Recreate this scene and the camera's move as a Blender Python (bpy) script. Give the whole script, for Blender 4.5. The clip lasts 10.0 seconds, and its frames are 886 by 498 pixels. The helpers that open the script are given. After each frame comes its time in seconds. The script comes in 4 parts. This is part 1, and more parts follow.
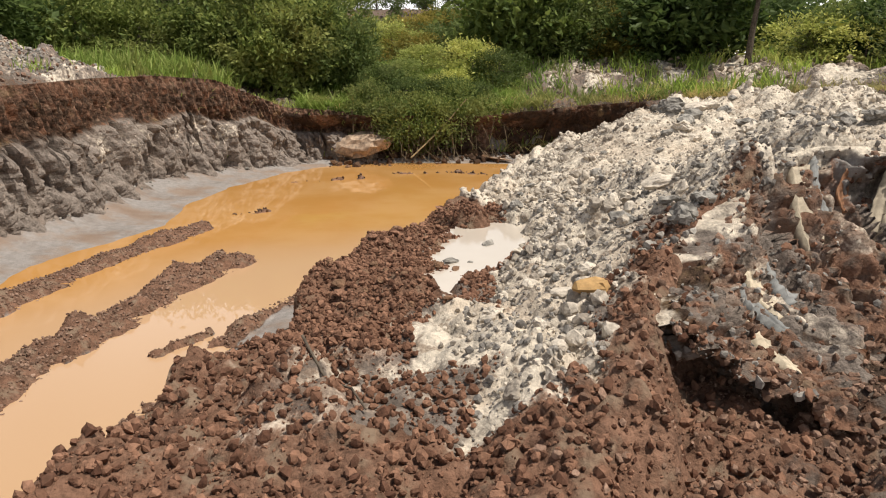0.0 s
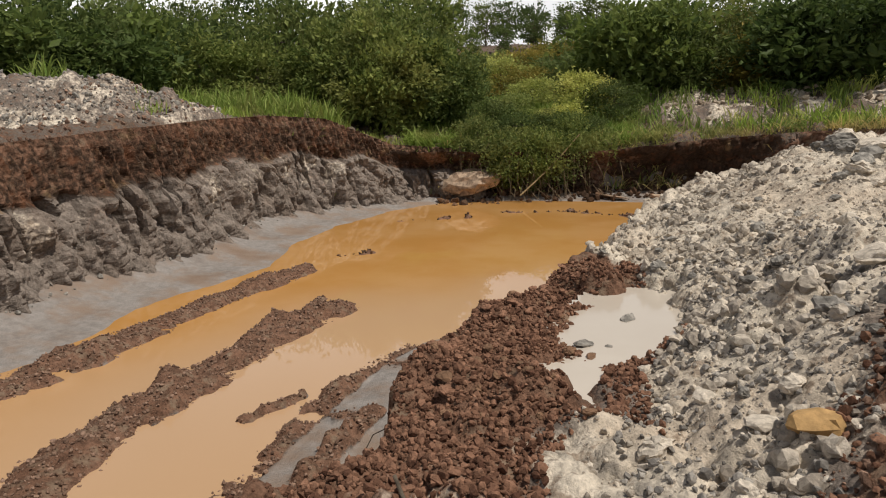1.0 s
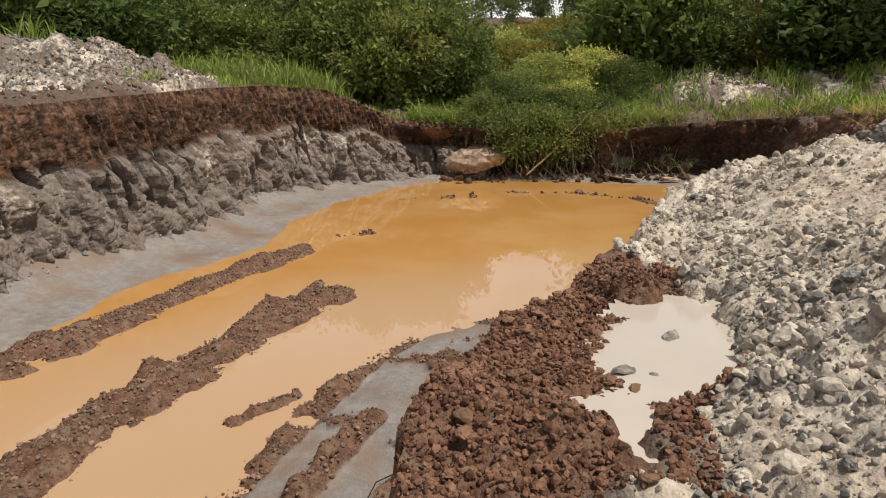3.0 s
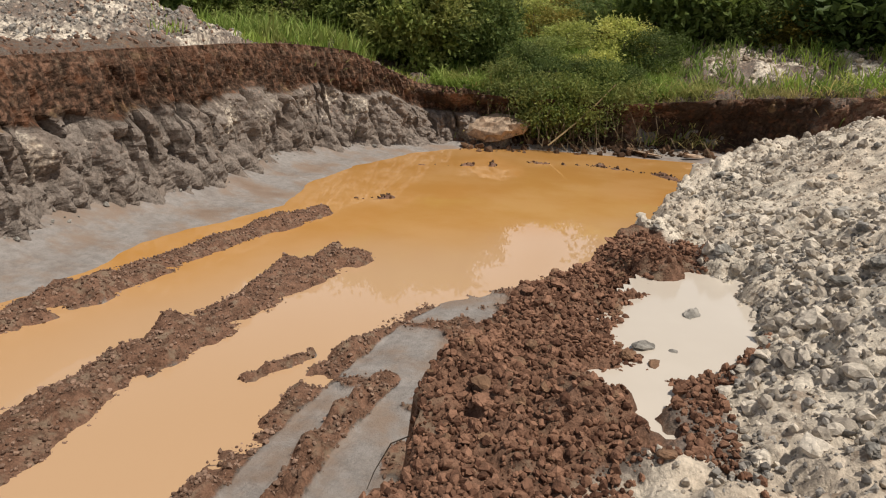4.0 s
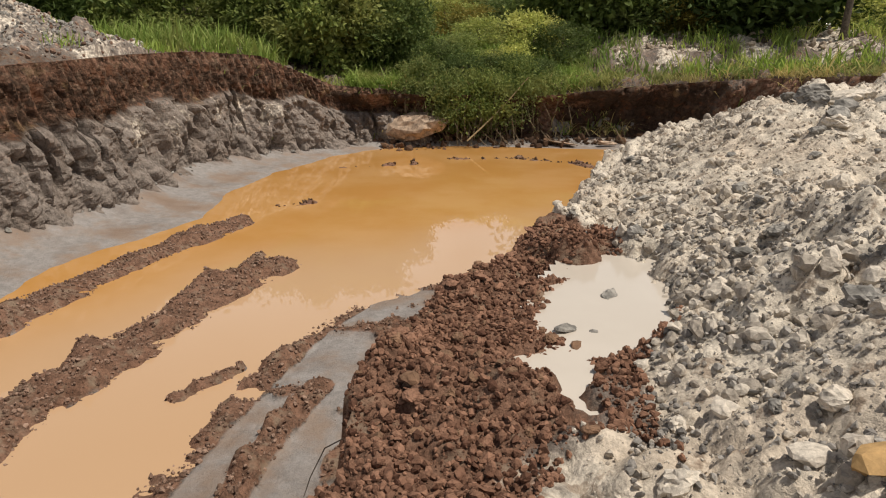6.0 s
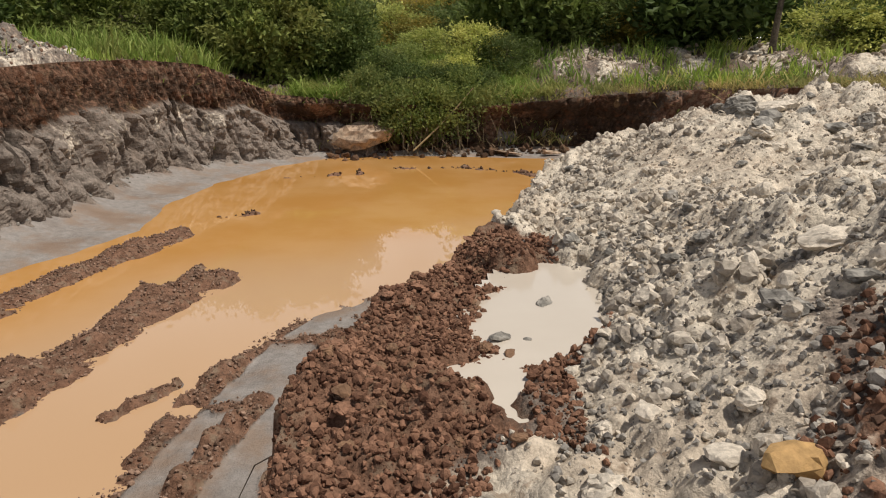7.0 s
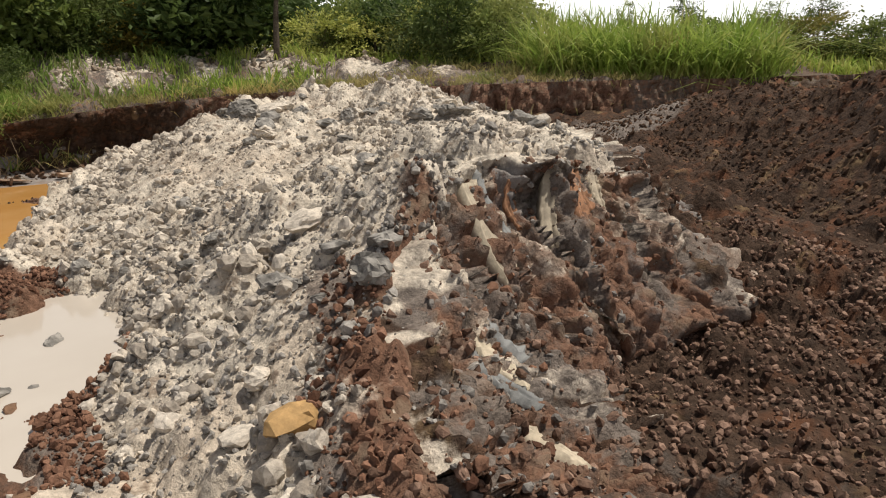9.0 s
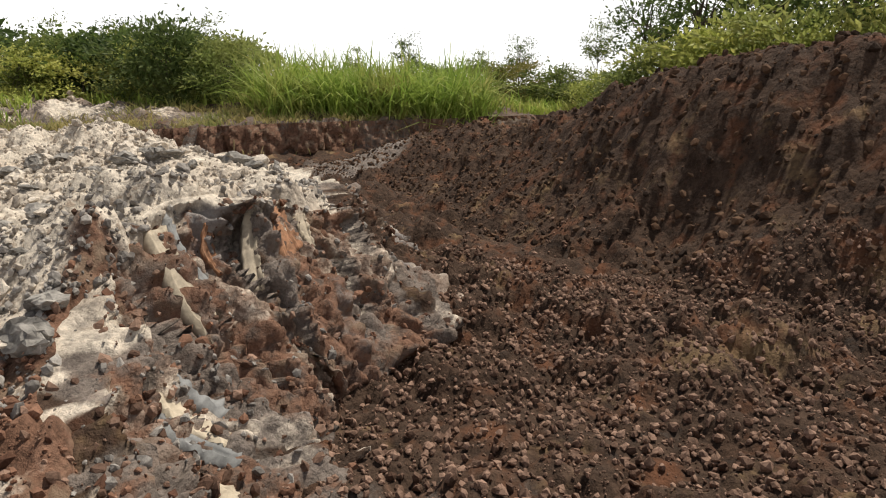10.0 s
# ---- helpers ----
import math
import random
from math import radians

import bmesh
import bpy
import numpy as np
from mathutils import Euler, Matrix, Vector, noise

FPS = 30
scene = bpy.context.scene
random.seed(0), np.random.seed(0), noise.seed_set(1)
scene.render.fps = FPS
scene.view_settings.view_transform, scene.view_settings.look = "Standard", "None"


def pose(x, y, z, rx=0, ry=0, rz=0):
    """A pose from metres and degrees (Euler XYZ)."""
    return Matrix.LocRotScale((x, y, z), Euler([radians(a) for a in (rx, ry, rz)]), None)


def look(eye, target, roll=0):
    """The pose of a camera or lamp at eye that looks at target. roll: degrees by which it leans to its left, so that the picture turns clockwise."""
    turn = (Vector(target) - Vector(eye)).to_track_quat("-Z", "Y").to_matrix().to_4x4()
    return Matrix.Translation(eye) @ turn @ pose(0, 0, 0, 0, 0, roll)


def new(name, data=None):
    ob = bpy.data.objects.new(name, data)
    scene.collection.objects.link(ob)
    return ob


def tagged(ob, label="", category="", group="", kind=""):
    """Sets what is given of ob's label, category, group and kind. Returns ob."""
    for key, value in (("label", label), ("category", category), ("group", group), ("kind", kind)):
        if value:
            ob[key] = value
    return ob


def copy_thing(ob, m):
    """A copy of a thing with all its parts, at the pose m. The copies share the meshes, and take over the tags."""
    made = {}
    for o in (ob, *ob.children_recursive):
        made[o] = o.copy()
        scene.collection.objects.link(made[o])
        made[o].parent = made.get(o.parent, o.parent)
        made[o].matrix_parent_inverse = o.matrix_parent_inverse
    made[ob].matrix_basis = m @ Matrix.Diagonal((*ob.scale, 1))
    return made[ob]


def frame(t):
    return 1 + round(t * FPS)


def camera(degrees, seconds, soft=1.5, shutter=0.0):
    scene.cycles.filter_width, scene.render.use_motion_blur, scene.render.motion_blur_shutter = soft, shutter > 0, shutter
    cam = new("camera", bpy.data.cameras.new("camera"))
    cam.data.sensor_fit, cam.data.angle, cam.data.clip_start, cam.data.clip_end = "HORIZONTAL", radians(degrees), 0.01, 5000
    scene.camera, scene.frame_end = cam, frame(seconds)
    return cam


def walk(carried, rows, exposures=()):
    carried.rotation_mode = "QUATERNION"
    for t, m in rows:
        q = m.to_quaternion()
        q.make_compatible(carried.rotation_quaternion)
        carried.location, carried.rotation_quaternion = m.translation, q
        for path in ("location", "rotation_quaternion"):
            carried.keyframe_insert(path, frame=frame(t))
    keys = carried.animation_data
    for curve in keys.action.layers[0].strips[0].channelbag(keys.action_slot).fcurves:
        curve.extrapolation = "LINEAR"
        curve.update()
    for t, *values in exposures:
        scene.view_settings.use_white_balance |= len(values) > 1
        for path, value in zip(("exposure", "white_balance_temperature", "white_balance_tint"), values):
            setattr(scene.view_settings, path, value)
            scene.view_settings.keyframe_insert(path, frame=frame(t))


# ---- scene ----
cam = camera(67.0, 10.0, soft=1.1)
PATH = [
    (0, (-0.037, 0.169, 3.83), (-0.044, 2.103, 3.32), -0.2),
    (0.5, (-0.036, 0.812, 3.808), (-0.087, 2.715, 3.197), -1.4),
    (1, (-0.249, 1.412, 3.869), (-0.566, 3.344, 3.458), -1.3),
    (1.5, (-0.352, 1.856, 3.944), (-0.572, 3.801, 3.534), -0.5),
    (2, (-0.36, 2.104, 3.91), (-0.794, 3.989, 3.401), -3.4),
    (2.5, (-0.448, 2.187, 3.914), (-0.81, 4.1, 3.455), -1.5),
    (4, (-0.572, 2.241, 3.889), (-0.921, 4.123, 3.308), 2.4),
    (4.5, (-0.611, 2.248, 3.879), (-1.114, 4.091, 3.287), 1.6),
    (5, (-0.608, 2.237, 3.884), (-1.116, 4.092, 3.337), -0.3),
    (5.5, (-0.557, 2.215, 3.892), (-0.829, 4.112, 3.318), 0.8),
    (6, (-0.51, 2.21, 3.893), (-0.65, 4.119, 3.314), -0.1),
    (7.5, (-0.326, 2.221, 3.905), (-0.153, 4.139, 3.366), -0.3),
    (8, (-0.245, 2.187, 3.909), (0.229, 4.049, 3.353), -2.0),
    (8.5, (-0.155, 2.109, 3.897), (0.73, 3.81, 3.329), -0.1),
    (9, (-0.095, 2.036, 3.882), (1.089, 3.556, 3.345), -1.0),
    (9.5, (0.014, 1.932, 3.884), (1.447, 3.273, 3.502), -3.0),
    (10, (0.162, 1.851, 3.852), (1.845, 2.84, 3.419), -0.9),
]
EXPOSURES = [(0, 0.1), (0.5, 0.06), (1.0, -0.42), (2.0, -0.3), (4.5, -0.18), (6.0, -0.2), (8.0, -0.28), (9.0, -0.16), (10.0, -0.04)]
walk(cam, [(t, look(eye, target, roll)) for t, eye, target, roll in PATH], EXPOSURES)

# ---------------------------------------------------------------- light
SUN_AZ, SUN_EL = 108.0, 64.0          # compass of the sun from +y towards +x, and its height
world = bpy.data.worlds.new("sky")
scene.world = world
world.use_nodes = True
wn, wl = world.node_tree.nodes, world.node_tree.links
wn.clear()
w_out = wn.new("ShaderNodeOutputWorld")
w_bg = wn.new("ShaderNodeBackground")
w_sky = wn.new("ShaderNodeTexSky")
w_sky.sky_type, w_sky.sun_disc = "NISHITA", False
w_sky.sun_elevation, w_sky.sun_rotation = radians(SUN_EL), radians(SUN_AZ)
w_sky.air_density, w_sky.dust_density = 1.2, 3.0
w_co = wn.new("ShaderNodeTexCoord")
w_no = wn.new("ShaderNodeTexNoise")
w_no.inputs["Scale"].default_value, w_no.inputs["Detail"].default_value = 2.6, 7.0
w_ra = wn.new("ShaderNodeValToRGB")
w_ra.color_ramp.elements[0].position, w_ra.color_ramp.elements[1].position = 0.36, 0.60
w_ra.color_ramp.elements[0].color = (0.55, 0.55, 0.55, 1)
w_xyz = wn.new("ShaderNodeSeparateXYZ")
w_low = wn.new("ShaderNodeMapRange")                        # thin bright cloud towards the horizon, bluer overhead
w_low.inputs[1].default_value, w_low.inputs[2].default_value, w_low.inputs[3].default_value, w_low.inputs[4].default_value = 0.22, 0.50, 1.0, 0.03
w_fac = wn.new("ShaderNodeMath")
w_fac.operation = "MULTIPLY"
w_mx = wn.new("ShaderNodeMix")
w_mx.data_type = "RGBA"
w_mx.inputs[7].default_value = (36.0, 35.5, 35.5, 1)
wl.new(w_co.outputs["Generated"], w_no.inputs["Vector"])
wl.new(w_co.outputs["Generated"], w_xyz.inputs[0])
wl.new(w_xyz.outputs["Z"], w_low.inputs[0])
wl.new(w_no.outputs["Fac"], w_ra.inputs["Fac"])
wl.new(w_ra.outputs["Color"], w_fac.inputs[0])
wl.new(w_low.outputs[0], w_fac.inputs[1])
wl.new(w_fac.outputs[0], w_mx.inputs[0])
wl.new(w_sky.outputs["Color"], w_mx.inputs[6])
wl.new(w_mx.outputs[2], w_bg.inputs["Color"])
w_bg.inputs["Strength"].default_value = 0.046
wl.new(w_bg.outputs["Background"], w_out.inputs["Surface"])

sun = new("sun", bpy.data.lights.new("sun", "SUN"))
sun.data.energy, sun.data.angle, sun.data.color = 5.0, radians(1.5), (1.0, 0.94, 0.85)
sa, se = radians(SUN_AZ), radians(SUN_EL)
toward = Vector((math.sin(sa) * math.cos(se), math.cos(sa) * math.cos(se), math.sin(se)))
sun.matrix_world = look(toward * 60, (0, 0, 0))


# ---------------------------------------------------------------- materials
class Nodes:
    """A small builder for node materials."""

    def __init__(self, name, rough=0.9, spec=0.3):
        self.mat = bpy.data.materials.new(name)
        self.mat.use_nodes = True
        self.n, self.l = self.mat.node_tree.nodes, self.mat.node_tree.links
        self.b = self.n["Principled BSDF"]
        self.b.inputs["Roughness"].default_value = rough
        self.b.inputs["Specular IOR Level"].default_value = spec
        self.pos = self.n.new("ShaderNodeNewGeometry").outputs["Position"]

    def put(self, sock, v):
        if isinstance(v, bpy.types.NodeSocket):
            self.l.new(v, sock)
        elif isinstance(v, tuple) and len(v) == 3:
            sock.default_value = (*v, 1)
        else:
            sock.default_value = v

    def noise(self, scale, detail=4.0, rough=0.6, vec=None, kind="FBM"):
        t = self.n.new("ShaderNodeTexNoise")
        t.inputs["Scale"].default_value, t.inputs["Detail"].default_value, t.inputs["Roughness"].default_value = scale, detail, rough
        self.l.new(vec or self.pos, t.inputs["Vector"])
        return t.outputs["Fac"]

    def cells(self, scale, out="Distance"):
        t = self.n.new("ShaderNodeTexVoronoi")
        t.inputs["Scale"].default_value = scale
        self.l.new(self.pos, t.inputs["Vector"])
        return t.outputs[out]

    def step(self, v, lo, hi):
        t = self.n.new("ShaderNodeMapRange")
        t.interpolation_type = "SMOOTHSTEP"
        self.put(t.inputs[0], v)
        t.inputs[1].default_value, t.inputs[2].default_value = lo, hi
        return t.outputs[0]

    def math(self, op, a, b=0.0):
        t = self.n.new("ShaderNodeMath")
        t.operation = op
        self.put(t.inputs[0], a)
        self.put(t.inputs[1], b)
        return t.outputs[0]

    def mix(self, f, a, b, mode="MIX"):
        t = self.n.new("ShaderNodeMix")
        t.data_type, t.blend_type = "RGBA", mode
        self.put(t.inputs[0], f)
        self.put(t.inputs[6], a)
        self.put(t.inputs[7], b)
        return t.outputs[2]

    def attr(self, name):
        t = self.n.new("ShaderNodeAttribute")
        t.attribute_name = name
        return t.outputs["Fac"]

    def rand(self):
        return self.n.new("ShaderNodeObjectInfo").outputs["Random"]

    def island(self):
        return self.n.new("ShaderNodeNewGeometry").outputs["Random Per Island"]

    def bump(self, h, strength, dist):
        t = self.n.new("ShaderNodeBump")
        t.inputs["Strength"].default_value, t.inputs["Distance"].default_value = strength, dist
        self.l.new(h, t.inputs["Height"])
        self.l.new(t.outputs["Normal"], self.b.inputs["Normal"])

    def done(self, colour, rough=None):
        self.put(self.b.inputs["Base Color"], colour)
        if rough is not None:
            self.put(self.b.inputs["Roughness"], rough)
        return self.mat


PALE, GREY, RED, DARK, SILT = (0.60, 0.525, 0.425), (0.20, 0.166, 0.140), (0.168, 0.094, 0.062), (0.060, 0.038, 0.026), (0.27, 0.245, 0.225)


def two(m, base, spread, noise_):
    lo = tuple(c * (1 - spread) for c in base)
    hi = tuple(min(1, c * (1 + spread)) for c in base)
    return m.mix(noise_, lo, hi)


def earth_material():
    """Soil whose kind is told by the point attributes pale, red, dark and silt; grey clay where all are nil."""
    m = Nodes("earth", 0.88, 0.12)
    big, mid, fine = m.noise(0.9, 3), m.noise(7, 4, 0.65), m.noise(45, 4, 0.7)
    grain = m.step(m.math("ADD", m.math("MULTIPLY", mid, 0.6), m.math("MULTIPLY", fine, 0.4)), 0.34, 0.66)
    col = two(m, GREY, 0.45, grain)
    jit = m.math("MULTIPLY", m.math("SUBTRACT", mid, 0.5), 1.1)
    for name, base, spread in (("silt", SILT, 0.2), ("dark", DARK, 0.5), ("red", RED, 0.5), ("pale", PALE, 0.3)):
        k = m.step(m.math("ADD", m.attr(name), jit), 0.3, 0.7)
        tone = two(m, base, spread, grain)
        if name == "pale":
            tone = m.mix(m.step(m.noise(3.1, 5, 0.7), 0.50, 0.68), tone, (0.30, 0.265, 0.22))
            tone = m.mix(m.math("MULTIPLY", m.step(m.noise(5.5, 4, 0.7), 0.54, 0.66), 0.7), tone, (0.20, 0.14, 0.095))
        if name == "silt":
            tone = m.mix(m.step(m.noise(0.8, 5, 0.65), 0.44, 0.64), tone, (0.26, 0.195, 0.15))
        if name == "red":
            tone = m.mix(m.step(m.noise(4.3, 3), 0.5, 0.7), tone, (0.23, 0.165, 0.115))
        if name == "dark":
            tone = m.mix(m.step(m.noise(2.6, 4), 0.50, 0.70), tone, (0.135, 0.062, 0.034))
            tone = m.mix(m.math("MULTIPLY", m.step(m.noise(1.1, 5, 0.7), 0.56, 0.70), 0.75), tone, (0.24, 0.16, 0.085))
        col = m.mix(k, col, tone)
    col = m.mix(m.math("MULTIPLY", m.step(big, 0.45, 0.7), 0.6), col, (0.74, 0.67, 0.62), "MULTIPLY")
    wet = m.step(m.attr("silt"), 0.2, 0.8)
    lump = m.math("ADD", m.math("MULTIPLY", m.cells(13), -0.5), m.math("MULTIPLY", m.cells(31), -0.15))
    lump = m.math("MULTIPLY", lump, m.math("SUBTRACT", 1.0, m.math("MULTIPLY", wet, 0.96)))
    m.bump(m.math("ADD", lump, m.math("ADD", m.math("MULTIPLY", m.noise(22, 5, 0.7), 0.6), m.math("MULTIPLY", m.noise(90, 3, 0.7), 0.2))), 0.9, 0.045)
    rough = m.math("SUBTRACT", 0.92, m.math("MULTIPLY", wet, 0.30))
    return m.done(col, rough)


def plain(name, base, spread=0.3, scale=20.0, rough=0.9, spec=0.3, bump=0.0, rnd=0.25):
    m = Nodes(name, rough, spec)
    col = two(m, base, spread, m.step(m.noise(scale, 4, 0.65), 0.3, 0.7))
    shade = m.mix(m.rand(), tuple([1 - rnd] * 3), (1.0, 1.0, 1.0))
    col = m.mix(1.0, col, shade, "MULTIPLY")
    if bump:
        m.bump(m.noise(scale * 1.5, 5, 0.7), bump, 0.02)
    return m.done(col)


def lumps(name, a, b, scale=30.0):
    """Loose lumps, each of its own tone between a and b."""
    m = Nodes(name, 0.92, 0.1)
    col = m.mix(m.island(), a, b)
    col = m.mix(m.step(m.noise(scale, 4, 0.7), 0.35, 0.7), col, m.mix(0.4, col, (0.02, 0.015, 0.01)))
    m.bump(m.noise(60, 4, 0.7), 0.7, 0.012)
    return m.done(col)


def leafy(name, a, b, c):
    """Leaves, each of its own green, letting some light through."""
    m = Nodes(name, 0.6, 0.2)
    col = m.mix(m.island(), a, b)
    col = m.mix(m.step(m.noise(0.55, 3), 0.45, 0.7), col, c)
    col = m.mix(1.0, col, m.mix(m.rand(), (0.55, 0.6, 0.6), (1.25, 1.15, 1.0)), "MULTIPLY")
    m.done(col)
    tr = m.n.new("ShaderNodeBsdfTranslucent")
    m.l.new(col, tr.inputs["Color"])
    ms = m.n.new("ShaderNodeMixShader")
    ms.inputs[0].default_value = 0.42
    m.l.new(m.b.outputs[0], ms.inputs[1])
    m.l.new(tr.outputs[0], ms.inputs[2])
    m.l.new(ms.outputs[0], m.n["Material Output"].inputs["Surface"])
    return m.mat


def muddy_water(name, a, b, rough=0.04, tan=None):
    m = Nodes(name, rough, 0.5)
    m.b.inputs["IOR"].default_value = 1.33
    col = m.mix(m.step(m.noise(0.35, 5, 0.6), 0.35, 0.68), a, b)
    if tan:
        col = m.mix(m.attr("tan"), col, tan)
    m.bump(m.noise(1.6, 2), 0.03, 0.02)
    return m.done(col)


EARTH = earth_material()
WATER = muddy_water("muddy_water", (0.45, 0.225, 0.062), (0.50, 0.275, 0.10), 0.02, (0.47, 0.30, 0.17))
MILK = muddy_water("milky_water", (0.48, 0.42, 0.35), (0.56, 0.50, 0.425), 0.12)
RIDGE_LUMPS = lumps("ridge_lumps", (0.125, 0.075, 0.052), (0.36, 0.235, 0.17))
RED_LUMPS = lumps("red_lumps", (0.095, 0.045, 0.029), (0.31, 0.168, 0.108))
PALE_LUMPS = lumps("pale_lumps", (0.32, 0.275, 0.225), (0.72, 0.635, 0.525))
DARK_LUMPS = lumps("dark_lumps", (0.030, 0.020, 0.015), (0.19, 0.11, 0.066))
BROWN_LUMPS = lumps("brown_lumps", (0.095, 0.054, 0.037), (0.36, 0.23, 0.165))
SPOIL_LUMPS = lumps("spoil_lumps", (0.17, 0.155, 0.14), (0.42, 0.385, 0.34))
SAND_LUMPS = lumps("sand_lumps", (0.24, 0.185, 0.135), (0.46, 0.38, 0.29))
OCHRE = plain("ochre_stone", (0.47, 0.29, 0.12), 0.25, 14, 0.85, 0.3, 0.4)
BROWN_STONE = plain("brown_stone", (0.21, 0.12, 0.07), 0.3, 14, 0.85, 0.3, 0.5)
GREY_CLOD = plain("grey_clod", (0.27, 0.25, 0.22), 0.5, 9, 0.9, 0.25, 0.7)
BARK = plain("bark", (0.12, 0.095, 0.07), 0.4, 12, 0.9, 0.2, 0.6)
STRAW = plain("straw", (0.36, 0.27, 0.14), 0.3, 8, 0.8, 0.2)
BUSH_GREEN = leafy("bush_leaves", (0.085, 0.135, 0.035), (0.235, 0.285, 0.085), (0.215, 0.245, 0.085))
TREE_GREEN = leafy("tree_leaves", (0.068, 0.114, 0.035), (0.169, 0.221, 0.065), (0.130, 0.189, 0.047))
YELLOW_GREEN = leafy("yellowish_leaves", (0.221, 0.208, 0.046), (0.377, 0.305, 0.081), (0.195, 0.221, 0.058))
GRASS_GREEN = leafy("grass_blades", (0.182, 0.293, 0.052), (0.364, 0.468, 0.117), (0.416, 0.416, 0.156))
DRY_GRASS = leafy("dry_grass_blades", (0.390, 0.338, 0.143), (0.598, 0.494, 0.221), (0.312, 0.338, 0.117))
LIGHT_GREEN = leafy("light_leaves", (0.260, 0.325, 0.085), (0.520, 0.559, 0.182), (0.455, 0.455, 0.156))


# ---------------------------------------------------------------- shape of the land
def smooth(a, b, v):
    t = np.clip((v - a) / (b - a), 0, 1)
    return t * t * (3 - 2 * t)


def lattice(ix, iy, k):
    """A repeatable random number in 0..1 for whole numbers."""
    h = (ix.astype(np.int64) * 374761393 + iy.astype(np.int64) * 668265263 + k * 974634777) & 0x7FFFFFFF
    h = ((h ^ (h >> 13)) * 1274126177) & 0x7FFFFFFF
    return ((h ^ (h >> 16)) & 0xFFFF) / 65535.0


def vnoise(x, y, k=0):
    ix, iy = np.floor(x), np.floor(y)
    fx, fy = x - ix, y - iy
    fx, fy = fx * fx * (3 - 2 * fx), fy * fy * (3 - 2 * fy)
    a, b = lattice(ix, iy, k), lattice(ix + 1, iy, k)
    c, d = lattice(ix, iy + 1, k), lattice(ix + 1, iy + 1, k)
    return (a * (1 - fx) + b * fx) * (1 - fy) + (c * (1 - fx) + d * fx) * fy - 0.5


def fbm(x, y, size, octaves=4, k=0, gain=0.5):
    total, amp = 0.0, 1.0
    for o in range(octaves):
        total = total + amp * vnoise(x / size + 17.3 * o, y / size - 9.1 * o, k + o)
        size, amp = size * 0.5, amp * gain
    return total


def clods(x, y, size, k=0, fill=0.8):
    """Lumps that lie side by side: domes with tilted, broken tops, 0..1."""
    wx = x + 0.35 * size * vnoise(x / size * 2.1, y / size * 2.1, k + 31)
    wy = y + 0.35 * size * vnoise(x / size * 2.1 + 7, y / size * 2.1, k + 32)
    u, v = wx / size, wy / size
    iu, iv = np.floor(u), np.floor(v)
    best = np.zeros_like(u)
    for du in (-1, 0, 1):
        for dv in (-1, 0, 1):
            cu, cv = iu + du, iv + dv
            px, py = cu + lattice(cu, cv, k), cv + lattice(cu, cv, k + 1)
            r = (0.35 + 0.55 * lattice(cu, cv, k + 2)) * (lattice(cu, cv, k + 3) < fill)
            tx, ty = lattice(cu, cv, k + 4) - 0.5, lattice(cu, cv, k + 5) - 0.5
            dx, dy = u - px, v - py
            d = np.sqrt(dx * dx + dy * dy)
            top = np.clip(1 - (d / np.maximum(r, 1e-3)) ** 2, 0, 1) ** 0.55 * r
            best = np.maximum(best, np.where(r > 0, top * (1 + 0.9 * (tx * dx + ty * dy) / np.maximum(r, 0.1)), 0))
    return best


def along(x, y, line, values=None):
    """Signed distance to a line of points (plus on its left hand), and the value carried along it."""
    best = np.full(np.shape(x), 1e9)
    sign = np.ones(np.shape(x))
    side = np.zeros(np.shape(x))
    val = np.zeros(np.shape(x))
    for n in range(len(line) - 1):
        (ax, ay), (bx, by) = line[n], line[n + 1]
        ex, ey = bx - ax, by - ay
        t = np.clip(((x - ax) * ex + (y - ay) * ey) / (ex * ex + ey * ey), 0, 1)
        dx, dy = x - ax - t * ex, y - ay - t * ey
        d = dx * dx + dy * dy
        cross = (ex * (y - ay) - ey * (x - ax)) / math.hypot(ex, ey)
        near = (d < best - 1e-9) | ((d < best + 1e-9) & (np.abs(cross) > side))
        best = np.where(near, d, best)
        sign = np.where(near, np.sign(cross), sign)
        side = np.where(near, np.abs(cross), side)
        if values:
            val = np.where(near, values[n] * (1 - t) + values[n + 1] * t, val)
    return np.sqrt(best) * sign, val


# foot of the pit's outer wall, from behind the camera round to the far right; plus is outside
FOOT = [(-6, -9), (-11.2, -4), (-11.2, 6), (-10.7, 10.5), (-10.3, 11.6), (-10.6, 14.2), (-9.9, 16.1), (-9.6, 17.8), (-10.0, 21.4),
        (-9.6, 24.2), (-8.3, 26.2), (-6.2, 29.2), (-3.0, 30.0), (1.4, 30.8), (6.0, 31.5), (10.0, 30.2), (13.0, 26.2), (15.3, 21.6), (18.5, 18.2), (25.0, 14.0), (42.0, 8.0)]
WALL_TOP = [3.2, 3.2, 3.2, 3.2, 3.2, 3.35, 3.5, 3.55, 3.65, 3.7, 3.55, 2.3, 2.0, 1.9, 2.3, 2.6, 2.9, 3.0, 3.1, 3.1, 3.2]
